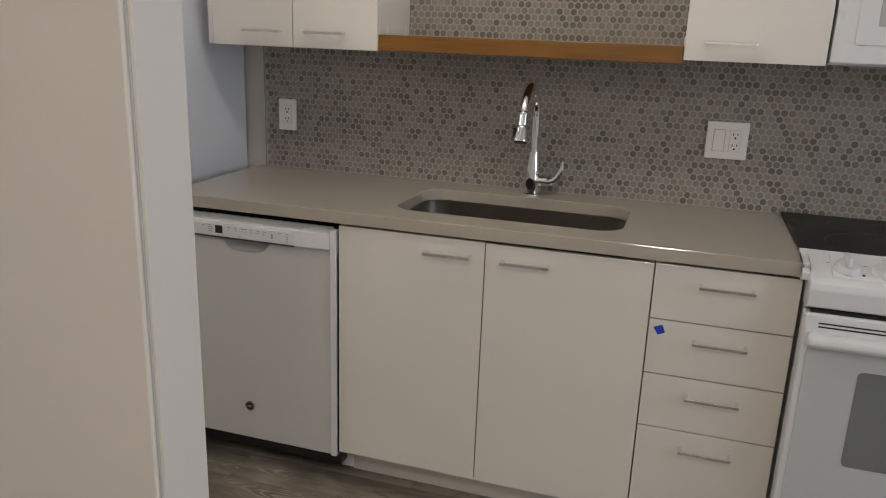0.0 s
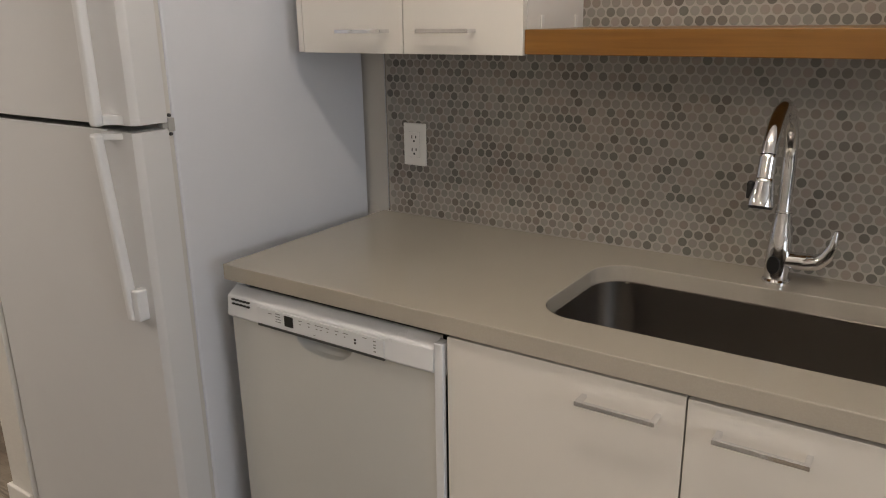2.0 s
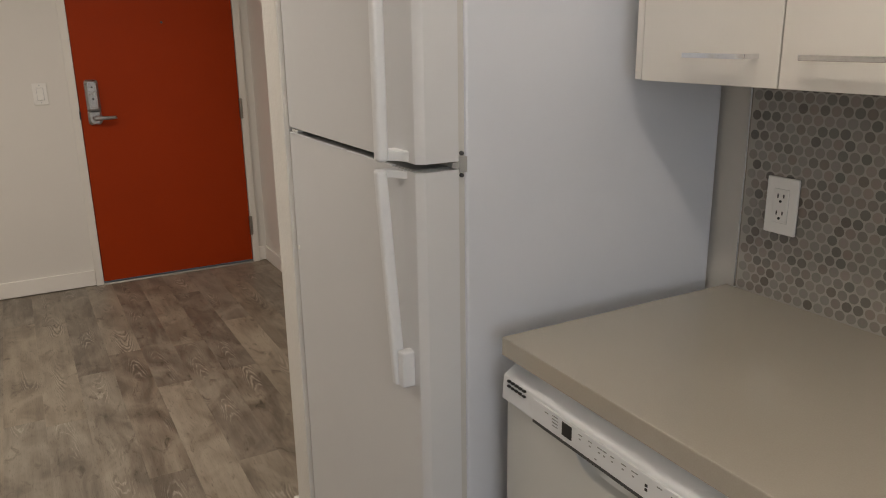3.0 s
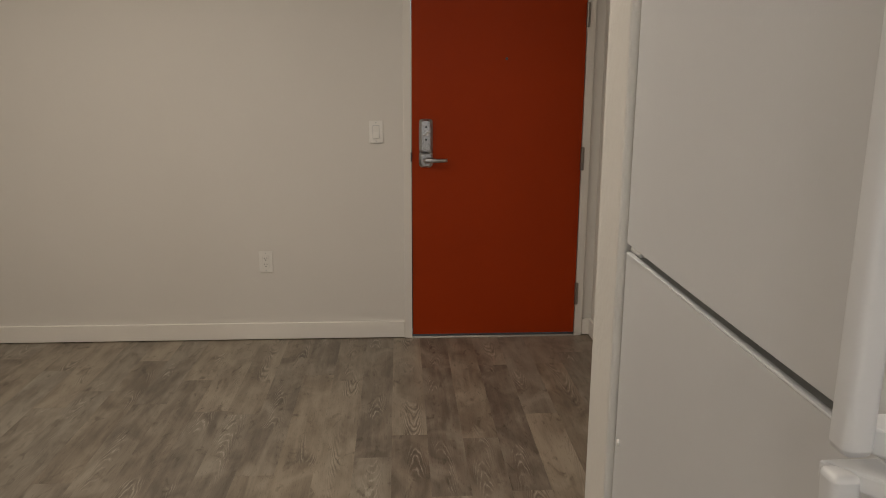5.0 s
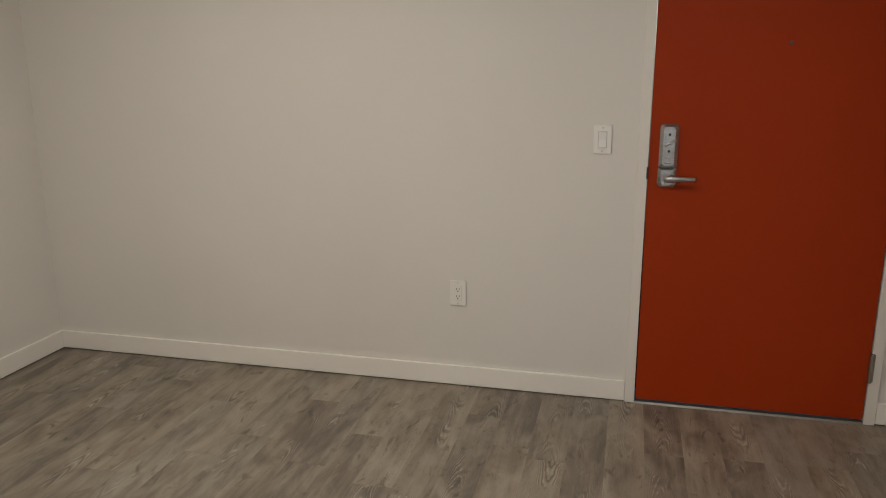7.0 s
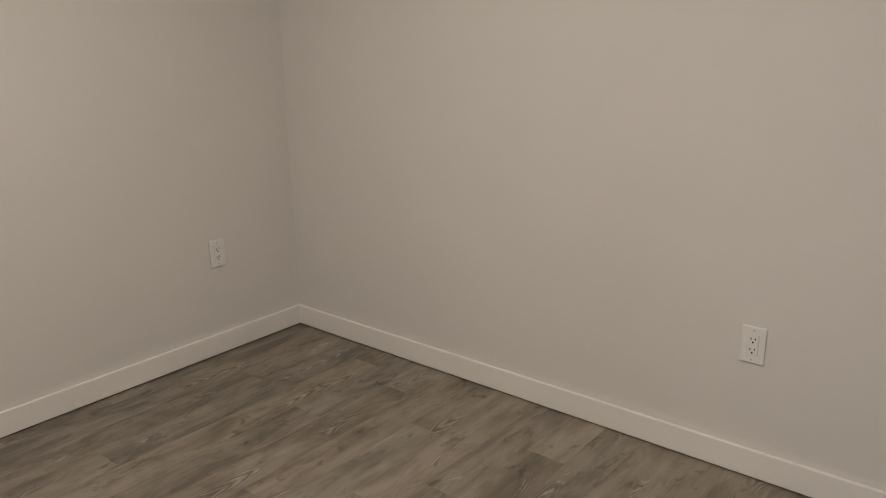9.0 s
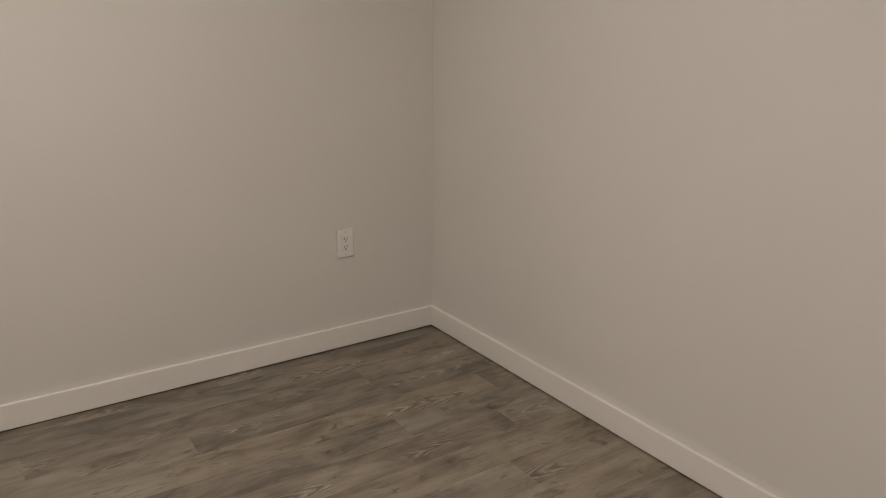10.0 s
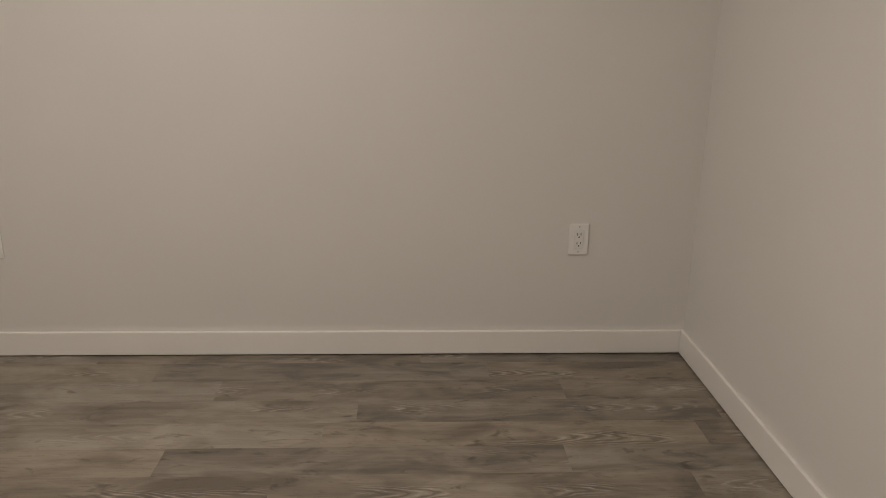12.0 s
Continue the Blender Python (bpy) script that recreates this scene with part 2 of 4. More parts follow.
GLAZING = GLAZING.finish((1.0, 1.0, 1.0), 0.0)


# ---- building helpers ----
ORIGIN = {}


def thing(name, label, category, at=(0, 0, 0), group="", kind=""):
    ob = new(name)
    ob.empty_display_size = 0.05
    ob.location = at
    ORIGIN[ob.name] = Vector(at)
    return tagged(ob, label, category, group, kind)


def mesh_from(name, bm, material, shift=None):
    if shift is not None:
        bmesh.ops.translate(bm, verts=bm.verts, vec=shift)
    bmesh.ops.recalc_face_normals(bm, faces=bm.faces)
    me = bpy.data.meshes.new(name)
    bm.to_mesh(me)
    bm.free()
    me.materials.append(material)
    me.shade_smooth()
    me.set_sharp_from_angle(angle=radians(32))
    # large flat faces keep their own normals beside small bevels
    work = bmesh.new()
    work.from_mesh(me)
    for e in work.edges:
        if len(e.link_faces) == 2:
            a, b = sorted(f.calc_area() for f in e.link_faces)
            if b > 6 * a and e.calc_face_angle() > 0.05:
                e.smooth = False
    work.to_mesh(me)
    work.free()
    return me


def part(name, bm, material, parent, label=""):
    """One mesh, drawn in world coordinates, under a thing or a part."""
    o = ORIGIN[parent.name]
    ob = new(name, mesh_from(name, bm, material, -o))
    ob.parent = parent
    ORIGIN[ob.name] = o
    return tagged(ob, label)


def solid(name, bm, material, label="", category="", kind="structure"):
    """One top-level mesh in world coordinates."""
    ob = new(name, mesh_from(name, bm, material))
    ORIGIN[ob.name] = Vector((0, 0, 0))
    return tagged(ob, label, category, "", kind)


def box(bm, x0, x1, y0, y1, z0, z1, bevel=0.0, seg=2):
    vs = [bm.verts.new((x, y, z)) for x in (x0, x1) for y in (y0, y1) for z in (z0, z1)]
    fs = [bm.faces.new([vs[k] for k in q]) for q in ((0, 1, 3, 2), (4, 6, 7, 5), (0, 4, 5, 1), (2, 3, 7, 6), (0, 2, 6, 4), (1, 5, 7, 3))]
    if bevel:
        bmesh.ops.recalc_face_normals(bm, faces=fs)
        edges = list({e for f in fs for e in f.edges})
        bmesh.ops.bevel(bm, geom=edges, offset=bevel, segments=seg, profile=0.5, affect="EDGES")
    return bm


def boxed(*a, **k):
    return box(bmesh.new(), *a, **k)


def sweep(bm, path, radii, sides=16, caps=True):
    """A round tube along a path, with a radius at each point."""
    path = [Vector(p) for p in path]
    if not isinstance(radii, (list, tuple)):
        radii = [radii] * len(path)
    rings, up = [], None
    for k, p in enumerate(path):
        d = (path[min(k + 1, len(path) - 1)] - path[max(k - 1, 0)]).normalized()
        if up is None:
            up = d.orthogonal().normalized()
        up = (up - d * up.dot(d)).normalized()
        side = d.cross(up)
        rings.append([bm.verts.new(p + radii[k] * (math.cos(a) * up + math.sin(a) * side)) for a in [2 * math.pi * s / sides for s in range(sides)]])
    for a, b in zip(rings, rings[1:]):
        for s in range(sides):
            bm.faces.new((a[s], a[(s + 1) % sides], b[(s + 1) % sides], b[s]))
    if caps:
        bm.faces.new(rings[0][::-1])
        bm.faces.new(rings[-1])
    return bm


def prism(bm, outline, axis, a, b, bevel=0.0):
    """A closed 2D outline pushed along an axis from a to b; the outline's pair are the other two axes in order."""
    def at(p, w):
        q = list(p)
        q.insert("xyz".index(axis), w)
        return q
    lo = [bm.verts.new(at(p, a)) for p in outline]
    hi = [bm.verts.new(at(p, b)) for p in outline]
    fs = [bm.faces.new(lo[::-1]), bm.faces.new(hi)]
    for k in range(len(lo)):
        j = (k + 1) % len(lo)
        fs.append(bm.faces.new((lo[k], lo[j], hi[j], hi[k])))
    if bevel:
        bmesh.ops.recalc_face_normals(bm, faces=fs)
        bmesh.ops.bevel(bm, geom=list({e for f in fs for e in f.edges}), offset=bevel, segments=2, profile=0.5, affect="EDGES")
    return bm


def rounded(x0, x1, y0, y1, r, n=8):
    pts = []
    for cx, cy, s in ((x1 - r, y1 - r, 0), (x0 + r, y1 - r, 90), (x0 + r, y0 + r, 180), (x1 - r, y0 + r, 270)):
        pts += [(cx + r * math.cos(radians(s + 90 * k / n)), cy + r * math.sin(radians(s + 90 * k / n))) for k in range(n + 1)]
    return pts


# ---- plan (metres) ----
WEST, SOUTH, NORTH, EAST, TOP = -5.474, -1.093, 2.874, 2.55, 2.44
BACK = 2.831        # face of the kitchen's tiles
DOOR0, DOOR1, DOORTOP = 1.859, 2.776, 2.03
BAND = 0.115        # wall thickness
BASE_H, BASE_D = 0.098, 0.014

# ---- setting ----
bm = boxed(WEST - BAND, WEST, SOUTH - BAND, DOOR0 - 0.044, 0, TOP)
box(bm, WEST - BAND, WEST, DOOR1 + 0.044, NORTH + BAND, 0, TOP)
box(bm, WEST - BAND, WEST, DOOR0 - 0.044, DOOR1 + 0.044, DOORTOP + 0.044, TOP)
solid("wall_west", bm, WALL, "warm white painted wall with the entrance door", "wall")
solid("wall_south", boxed(WEST, EAST, SOUTH - BAND, SOUTH, 0, TOP), WALL, "warm white painted plain wall of the empty room", "wall")
solid("wall_north", boxed(WEST, EAST, NORTH, NORTH + BAND, 0, TOP), WALL, "warm white painted wall behind kitchen and hall", "wall")
bm = boxed(EAST, EAST + BAND, SOUTH, NORTH, 0, 0.85)
box(bm, EAST, EAST + BAND, SOUTH, NORTH, 2.15, TOP)
box(bm, EAST, EAST + BAND, SOUTH, 0.1, 0.85, 2.15)
box(bm, EAST, EAST + BAND, 1.7, NORTH, 0.85, 2.15)
solid("wall_east", bm, WALL, "warm white painted wall out of view, with an added window", "wall")
# Window out of view, added to go with the cool fill light.
win = thing("window_1", "white framed window added out of view in the end wall", "window", (EAST, 0.9, 0.85), kind="structure")
bm = boxed(EAST + 0.03, EAST + 0.09, 0.1, 0.15, 0.85, 2.15)
box(bm, EAST + 0.03, EAST + 0.09, 1.65, 1.7, 0.85, 2.15)
box(bm, EAST + 0.03, EAST + 0.09, 0.15, 1.65, 0.85, 0.9)
box(bm, EAST + 0.03, EAST + 0.09, 0.15, 1.65, 2.1, 2.15)
part("window_frame", bm, TRIM, win)
pane = part("pane", boxed(EAST + 0.055, EAST + 0.061, 0.15, 1.65, 0.9, 2.1), GLAZING, win, "clear glass pane")
pane.visible_shadow = False
solid("wall_stub", boxed(-2.578, -2.462, 2.115, NORTH, 0, TOP, bevel=0.004), TEXTURED, "short orange-peel textured white wall beside the refrigerator", "wall")
bm = boxed(-2.35, -0.70, 0.958, 1.048, 0, TOP, bevel=0.003)
box(bm, -2.45, -2.35, SOUTH, 1.048, 0, TOP)
solid("wall_partition", bm, WALL, "white painted partition wall ending at the kitchen", "wall")
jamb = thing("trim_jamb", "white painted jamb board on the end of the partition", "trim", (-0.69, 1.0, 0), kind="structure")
part("jamb_board", boxed(-0.6995, -0.693, 0.9655, 1.050, 0.0, 2.1, bevel=0.0008), WALL, jamb)
# Grey strip painted as the groove's shade; no groove is cut.
part("groove_shade_line", boxed(-0.6995, -0.6975, 0.9625, 0.9653, 0.0, 2.1), MIDGREY, jamb, "thin grey strip painted as the shade line beside the board")
solid("ceiling", boxed(WEST - BAND, EAST + BAND, SOUTH - BAND, NORTH + BAND, TOP, TOP + 0.1), CEILING, "plain white painted ceiling", "ceiling")

# baseboards: square boards with an eased top edge, end to end
def baseboard(x0, x1, y0, y1):
    return boxed(x0, x1, y0, y1, 0.0045, BASE_H, bevel=0.003, seg=3)


solid("baseboard_west", baseboard(WEST, WEST + BASE_D, SOUTH, DOOR0 - 0.045), TRIM, "white painted square-edged baseboard", "baseboard")
solid("baseboard_west_end", baseboard(WEST, WEST + BASE_D, DOOR1 + 0.045, NORTH), TRIM, "white painted square-edged baseboard", "baseboard")
solid("baseboard_south", baseboard(WEST + BASE_D, -2.45, SOUTH, SOUTH + BASE_D), TRIM, "white painted square-edged baseboard", "baseboard")
solid("baseboard_hall", baseboard(WEST + BASE_D, -2.59, NORTH - BASE_D, NORTH), TRIM, "white painted square-edged baseboard", "baseboard")
solid("baseboard_stub_end", baseboard(-2.590, -2.464, 2.103, 2.115), TRIM, "white painted square-edged baseboard", "baseboard")
solid("baseboard_stub_side", baseboard(-2.590, -2.578, 2.115, NORTH - BASE_D), TRIM, "white painted square-edged baseboard", "baseboard")

# entrance door
door = thing("door_1", "burnt-orange flush entrance door, closed, in a white metal frame", "door", (WEST, 2.3, 0), kind="structure")
FX = WEST + 0.017
part("door_frame", prism(bmesh.new(), [(DOOR0 - 0.044, 0), (DOOR0 - 0.002, 0), (DOOR0 - 0.002, DOORTOP + 0.002), (DOOR1 + 0.002, DOORTOP + 0.002), (DOOR1 + 0.002, 0), (DOOR1 + 0.044, 0), (DOOR1 + 0.044, DOORTOP + 0.044), (DOOR0 - 0.044, DOORTOP + 0.044)], "x", WEST - BAND, FX, 0.002), FRAMEPAINT, door, "white painted steel door frame")
part("door_leaf", boxed(FX - 0.052, FX - 0.008, DOOR0 + 0.002, DOOR1 - 0.002, 0.018, DOORTOP - 0.002, bevel=0.0015), DOORPAINT, door)
bm = bmesh.new()
prism(bm, [(WEST - BAND, 0.0), (FX + 0.004, 0.0), (FX, 0.009), (WEST - BAND, 0.012)], "y", DOOR0, DOOR1)
part("threshold", bm, HINGE, door, "pale metal threshold strip")
LX = FX - 0.008
def chamfered(y0, y1, z0, z1, top, low):
    """An upright plate outline whose corners are cut, more at one end than at the other."""
    pts = [(y0, z0 + low), (y0 + low, z0), (y1 - low, z0), (y1, z0 + low), (y1, z1 - top)]
    pts += [(y1 - top * 0.35, z1 - top * 0.3), (y1 - top, z1), (y0 + top, z1), (y0 + top * 0.35, z1 - top * 0.3), (y0, z1 - top)]
    return pts


def faceted(y0, y1, z0, z1, top, low, depth, slant):
    """A metal case with broad slanting facets round a smaller flat face."""
    bm = bmesh.new()
    rings = []
    for inset, d in ((0.0, 0.0), (0.0, depth * 0.45), (slant, depth)):
        ring = chamfered(y0 + inset, y1 - inset, z0 + inset * 0.7, z1 - inset * 0.7, top, low)
        rings.append([bm.verts.new((LX + d, a, b)) for a, b in ring])
    for a, b in zip(rings, rings[1:]):
        for k in range(len(a)):
            q = (k + 1) % len(a)
            bm.faces.new((a[k], a[q], b[q], b[k]))
    bm.faces.new(rings[-1])
    bm.faces.new(rings[0][::-1])
    return bm


lock = part("lock_case", faceted(1.898, 1.971, 1.0445, 1.219, 0.014, 0.006, 0.026, 0.014), LOCKMETAL, door, "satin chrome keyless lock case")
part("lock_cover", prism(bmesh.new(), rounded(1.9185, 1.9515, 1.062, 1.200, 0.007), "x", LX + 0.0262, LX + 0.0305, 0.0015), LOCKMETAL, lock, "flat satin cover plate")
for z in (1.178, 1.112):
    part("lock_hole", sweep(bmesh.new(), [(LX + 0.0300, 1.935, z), (LX + 0.0322, 1.935, z)], 0.0052, 14), BLACK, lock)
bm = sweep(bmesh.new(), [(LX + 0.039, 1.917, 1.131), (LX + 0.042, 1.928, 1.139), (LX + 0.042, 1.944, 1.148), (LX + 0.038, 1.959, 1.160)], [0.0028, 0.0048, 0.0048, 0.0026], 10)
sweep(bm, [(LX + 0.0300, 1.936, 1.143), (LX + 0.042, 1.936, 1.143)], 0.0065, 14)
part("thumb_turn", bm, CHROME, lock, "slanting chrome thumb turn")
part("cover_latch", boxed(LX + 0.0305, LX + 0.0345, 1.925, 1.945, 1.064, 1.069, bevel=0.001), CHROME, lock)
lower = part("lever_case", faceted(1.897, 1.9705, 0.962, 1.0435, 0.006, 0.014, 0.022, 0.012), LOCKMETAL, door)
bm = sweep(bmesh.new(), [(LX + 0.021, 1.938, 1.004), (LX + 0.034, 1.938, 1.004), (LX + 0.05, 1.938, 1.004)], [0.0165, 0.0145, 0.0135], 20)
part("lever_boss", bm, LOCKMETAL, lower)
# the lever is a flat bar, deepest at its hub, that turns in towards the door
bm = bmesh.new()
rings = []
for dx, y_, h, w_ in ((0.050, 1.922, 0.010, 0.006), (0.054, 1.930, 0.0145, 0.008), (0.055, 1.958, 0.0135, 0.0075), (0.0545, 1.99, 0.0115, 0.007), (0.052, 2.02, 0.0105, 0.0065), (0.044, 2.041, 0.010, 0.006), (0.031, 2.049, 0.009, 0.005), (0.022, 2.047, 0.006, 0.004)):
    rings.append([bm.verts.new((LX + dx + w_ * math.cos(a), y_ + 0.3 * w_ * math.cos(a), 1.003 + h * math.sin(a))) for a in [2 * math.pi * q / 16 for q in range(16)]])
for a, b in zip(rings, rings[1:]):
    for k in range(16):
        bm.faces.new((a[k], a[(k + 1) % 16], b[(k + 1) % 16], b[k]))
bm.faces.new(rings[0][::-1])
bm.faces.new(rings[-1])
part("lever", bm, LOCKMETAL, lower, "satin chrome lever handle")
part("latch_edge", boxed(FX - 0.0075, FX + 0.0015, DOOR0 - 0.006, DOOR0 + 0.002, 0.995, 1.045), BLACK, door)
part("peephole", sweep(bmesh.new(), [(LX, 2.359, 1.53), (LX + 0.004, 2.359, 1.53)], [0.0075, 0.006], 14), DARKGREY, door, "small dark door viewer")
for z in (1.69, 0.945, 0.187):
    bm = sweep(bmesh.new(), [(FX + 0.004, DOOR1 + 0.001, z), (FX + 0.004, DOOR1 + 0.001, z + 0.125)], 0.0075, 12)
    box(bm, FX - 0.007, FX + 0.0025, DOOR1 - 0.006, DOOR1 + 0.014, z + 0.002, z + 0.123)
    part("hinge", bm, HINGE, door, "aged steel butt hinge")


# ---- wall plates: drawn facing -y about the origin, then set on their walls ----
def plate(name, w, h, label, category, group):
    ob = thing(name, label, category, group=group)
    part("cover_plate", boxed(-w / 2, w / 2, -0.0075, -0.001, -h / 2, h / 2, bevel=0.0022, seg=3), PLASTIC, ob)
    # Dark sheet colours in the shade behind the plate's rim.
    part("plate_shade", boxed(-w / 2 + 0.001, w / 2 - 0.001, -0.0011, 0.0, -h / 2 + 0.001, h / 2 - 0.001), DARKGREY, ob, "dark sheet painted as the shade behind the plate")
    return ob


def receptacle(ob, x):
    # Pale grey border painted as the thin shade round the receptacle.
    part("receptacle_shade_line", boxed(x - 0.0173, x + 0.0173, -0.0079, -0.007, -0.0343, 0.0343, bevel=0.0003), GREYWHITE, ob, "grey border painted as the shade round the receptacle")
    body = part("receptacle", boxed(x - 0.0165, x + 0.0165, -0.0098, -0.0072, -0.0335, 0.0335, bevel=0.001), PLASTIC, ob)
    for z in (0.018, -0.016):
        part("slot", boxed(x - 0.0079, x - 0.0052, -0.0104, -0.0093, z - 0.002, z + 0.0065), BLACK, body)
        part("slot", boxed(x + 0.0052, x + 0.0079, -0.0104, -0.0093, z - 0.001, z + 0.0065), BLACK, body)
        part("ground_hole", sweep(bmesh.new(), [(x, -0.0093, z - 0.0085), (x, -0.0105, z - 0.0085)], 0.003, 10), BLACK, body)


def rocker(ob, x):
    # Grey border drawn as the rocker's shaded outline.
    part("rocker_shade_line", boxed(x - 0.018, x + 0.018, -0.0079, -0.007, -0.0345, 0.0345, bevel=0.0003), MIDGREY, ob, "grey border painted as the shade round the rocker")
    bm = prism(bmesh.new(), [(-0.0085, -0.0325), (-0.0145, -0.0325), (-0.010, 0.0), (-0.0122, 0.0325), (-0.0085, 0.0325)], "x", x - 0.0158, x + 0.0158, 0.0007)
    part("rocker", bm, PLASTIC, ob)


def screws(ob, x):
    for z in (0.048, -0.048):
        part("cover_screw", sweep(bmesh.new(), [(x, -0.007, z), (x, -0.0083, z)], 0.003, 10), MIDGREY, ob)


outlet = plate("wall_outlet", 0.0735, 0.119, "white duplex power outlet on the plain wall", "outlet", "wall outlets")
receptacle(outlet, 0.0)
screws(outlet, 0.0)
outlet.matrix_basis = pose(WEST, 1.060, 0.448, 0, 0, 90)
copy_thing(outlet, pose(-5.038, SOUTH, 0.463, 0, 0, 180))
copy_thing(outlet, pose(-2.905, SOUTH, 0.446, 0, 0, 180))
kout = plate("wall_outlet", 0.071, 0.113, "white duplex power outlet on grey penny tiles", "outlet", "wall outlets")
receptacle(kout, 0.0)
kout.matrix_basis = pose(-1.547, BACK - 0.001, 1.110)
combo = plate("switch_and_outlet", 0.123, 0.115, "white double plate with rocker switch and outlet on tiles", "switch plate", "")
rocker(combo, -0.0235)
receptacle(combo, 0.0235)
combo.matrix_basis = pose(-0.017, BACK - 0.001, 1.129)
sw = plate("light_switch", 0.0735, 0.118, "white rocker light switch beside the entrance door", "light switch", "")
rocker(sw, 0.0)
screws(sw, 0.0)
sw.matrix_basis = pose(WEST, 1.671, 1.151, 0, 0, 90)

# spring doorstop on the hall baseboard
stop = thing("doorstop", "spring doorstop with white rubber tip on the baseboard", "doorstop", (-4.578, NORTH - BASE_D, 0.05))
SX, SY, SZ = -4.578, NORTH - BASE_D, 0.068
part("stop_base", sweep(bmesh.new(), [(SX, SY, SZ), (SX, SY - 0.006, SZ)], [0.0095, 0.0075], 14), HINGE, stop)
path, r = [], 0.0046
for k in range(121):
    a = 2 * math.pi * 10 * k / 120
    path.append((SX + r * math.cos(a), SY - 0.006 - 0.062 * k / 120, SZ + r * math.sin(a)))
part("spring", sweep(bmesh.new(), path, 0.0014, 6), HINGE, stop, "coiled steel spring")
part("rubber_tip", sweep(bmesh.new(), [(SX, SY - 0.066, SZ), (SX, SY - 0.07, SZ), (SX, SY - 0.082, SZ), (SX, SY - 0.085, SZ)], [0.005, 0.0068, 0.0064, 0.004], 14), PLASTIC, stop, "white rubber tip")

# ---- kitchen: base units ----
FRONT = 2.258       # face of doors and drawers
TOE = 2.372
CTOP, CBOT, CFRONT = 0.914, 0.878, 2.249


def bar_handle(parent, x0, x1, z, face):
    """A square chrome bar on two posts."""
    bm = boxed(x0, x1, face - 0.034, face - 0.026, z - 0.004, z + 0.004, bevel=0.0008)
    for x in (x0, x1 - 0.009):
        box(bm, x, x + 0.009, face - 0.0275, face, z - 0.0038, z + 0.0038, bevel=0.0008)
    return part("handle", bm, CHROME, parent, "chrome bar handle")


def front(name, parent, x0, x1, z0, z1, face, thick=0.018):
    return part(name, boxed(x0, x1, face, face + thick, z0, z1, bevel=0.0012), CABINET, parent)


sinkcab = thing("base_cabinet", "gloss cream sink base cabinet with two doors", "cabinet", (-0.63, 2.5, 0), "kitchen base cabinets")
bm = boxed(-1.0745, -1.058, FRONT + 0.019, 2.80, 0.115, 0.872)
box(bm, -0.194, -0.1775, FRONT + 0.019, 2.80, 0.115, 0.872)
box(bm, -1.058, -0.194, FRONT + 0.03, 2.80, 0.115, 0.131)
box(bm, -1.058, -0.194, 2.785, 2.80, 0.131, 0.872)
part("body", bm, CARCASS, sinkcab)
d = front("cabinet_door", sinkcab, -1.0735, -0.6315, 0.128, 0.869, FRONT)
bar_handle(d, -0.803, -0.668, 0.825, FRONT)
d = front("cabinet_door", sinkcab, -0.6285, -0.1785, 0.127, 0.8675, FRONT - 0.001)
bar_handle(d, -0.582, -0.447, 0.824, FRONT)
part("toe_kick", boxed(-1.074, -0.178, TOE, TOE + 0.016, 0.002, 0.113), CABINET, sinkcab)

drawers = thing("drawer_cabinet", "gloss cream base cabinet with four drawers", "cabinet", (0.0, 2.5, 0), "kitchen base cabinets")
bm = boxed(-0.1755, -0.16, FRONT + 0.019, 2.80, 0.115, 0.872)
box(bm, 0.162, 0.1775, FRONT + 0.019, 2.80, 0.115, 0.872)
box(bm, -0.16, 0.162, 2.785, 2.80, 0.115, 0.872)
box(bm, -0.16, 0.162, FRONT + 0.03, 2.785, 0.115, 0.131)
part("body", bm, CARCASS, drawers)
for z0, z1, hz in ((0.7195, 0.869, 0.824), (0.5645, 0.7165, 0.671), (0.4085, 0.5615, 0.514), (0.127, 0.4055, 0.359)):
    d = front("drawer_front", drawers, -0.1745, 0.1755, z0, z1, FRONT)
    bar_handle(d, -0.063, 0.072, hz, FRONT)
part("toe_kick", boxed(-0.178, 0.178, TOE, TOE + 0.016, 0.002, 0.113), CABINET, drawers)
tape = bmesh.new()
prism(tape, [(-0.163, 0.694), (-0.141, 0.7035), (-0.132, 0.683), (-0.15, 0.674)], "y", FRONT - 0.0012, FRONT - 0.0002)
tagged(solid("masking_tape", tape, TAPE, "small piece of blue masking tape on a drawer", "tape", ""))

# dishwasher
DL, DR, DF = -1.667, -1.081, 2.256
dw = thing("dishwasher", "white built-in dishwasher with closed door under the worktop", "dishwasher", ((DL + DR) / 2, 2.5, 0))
# Body coloured black to give the shade in the gap under the worktop.
part("tub_body", boxed(DL + 0.01, DR - 0.008, DF + 0.05, 2.79, 0.05, 0.853), BLACK, dw)
PX, PZ = [], []
for k in range(17):
    u = -1 + 2 * k / 16
    PX.append(-1.388 + 0.082 * u)
    PZ.append(0.789 - 0.040 * max(0.0, 1 - abs(u) ** 3.2) ** 0.7)
bm = prism(bmesh.new(), [(DL, 0.11), (DR, 0.11), (DR, 0.789)] + list(zip(PX, PZ))[::-1] + [(DL, 0.789)], "y", DF + 0.004, DF + 0.05, 0.003)
ddoor = part("door_panel", bm, DWFACE, dw)
bm = boxed(DR - 0.019, DR, DF - 0.004, DF + 0.022, 0.11, 0.853, bevel=0.0025, seg=2)
part("door_edge_trim", bm, APPLIANCE, dw)
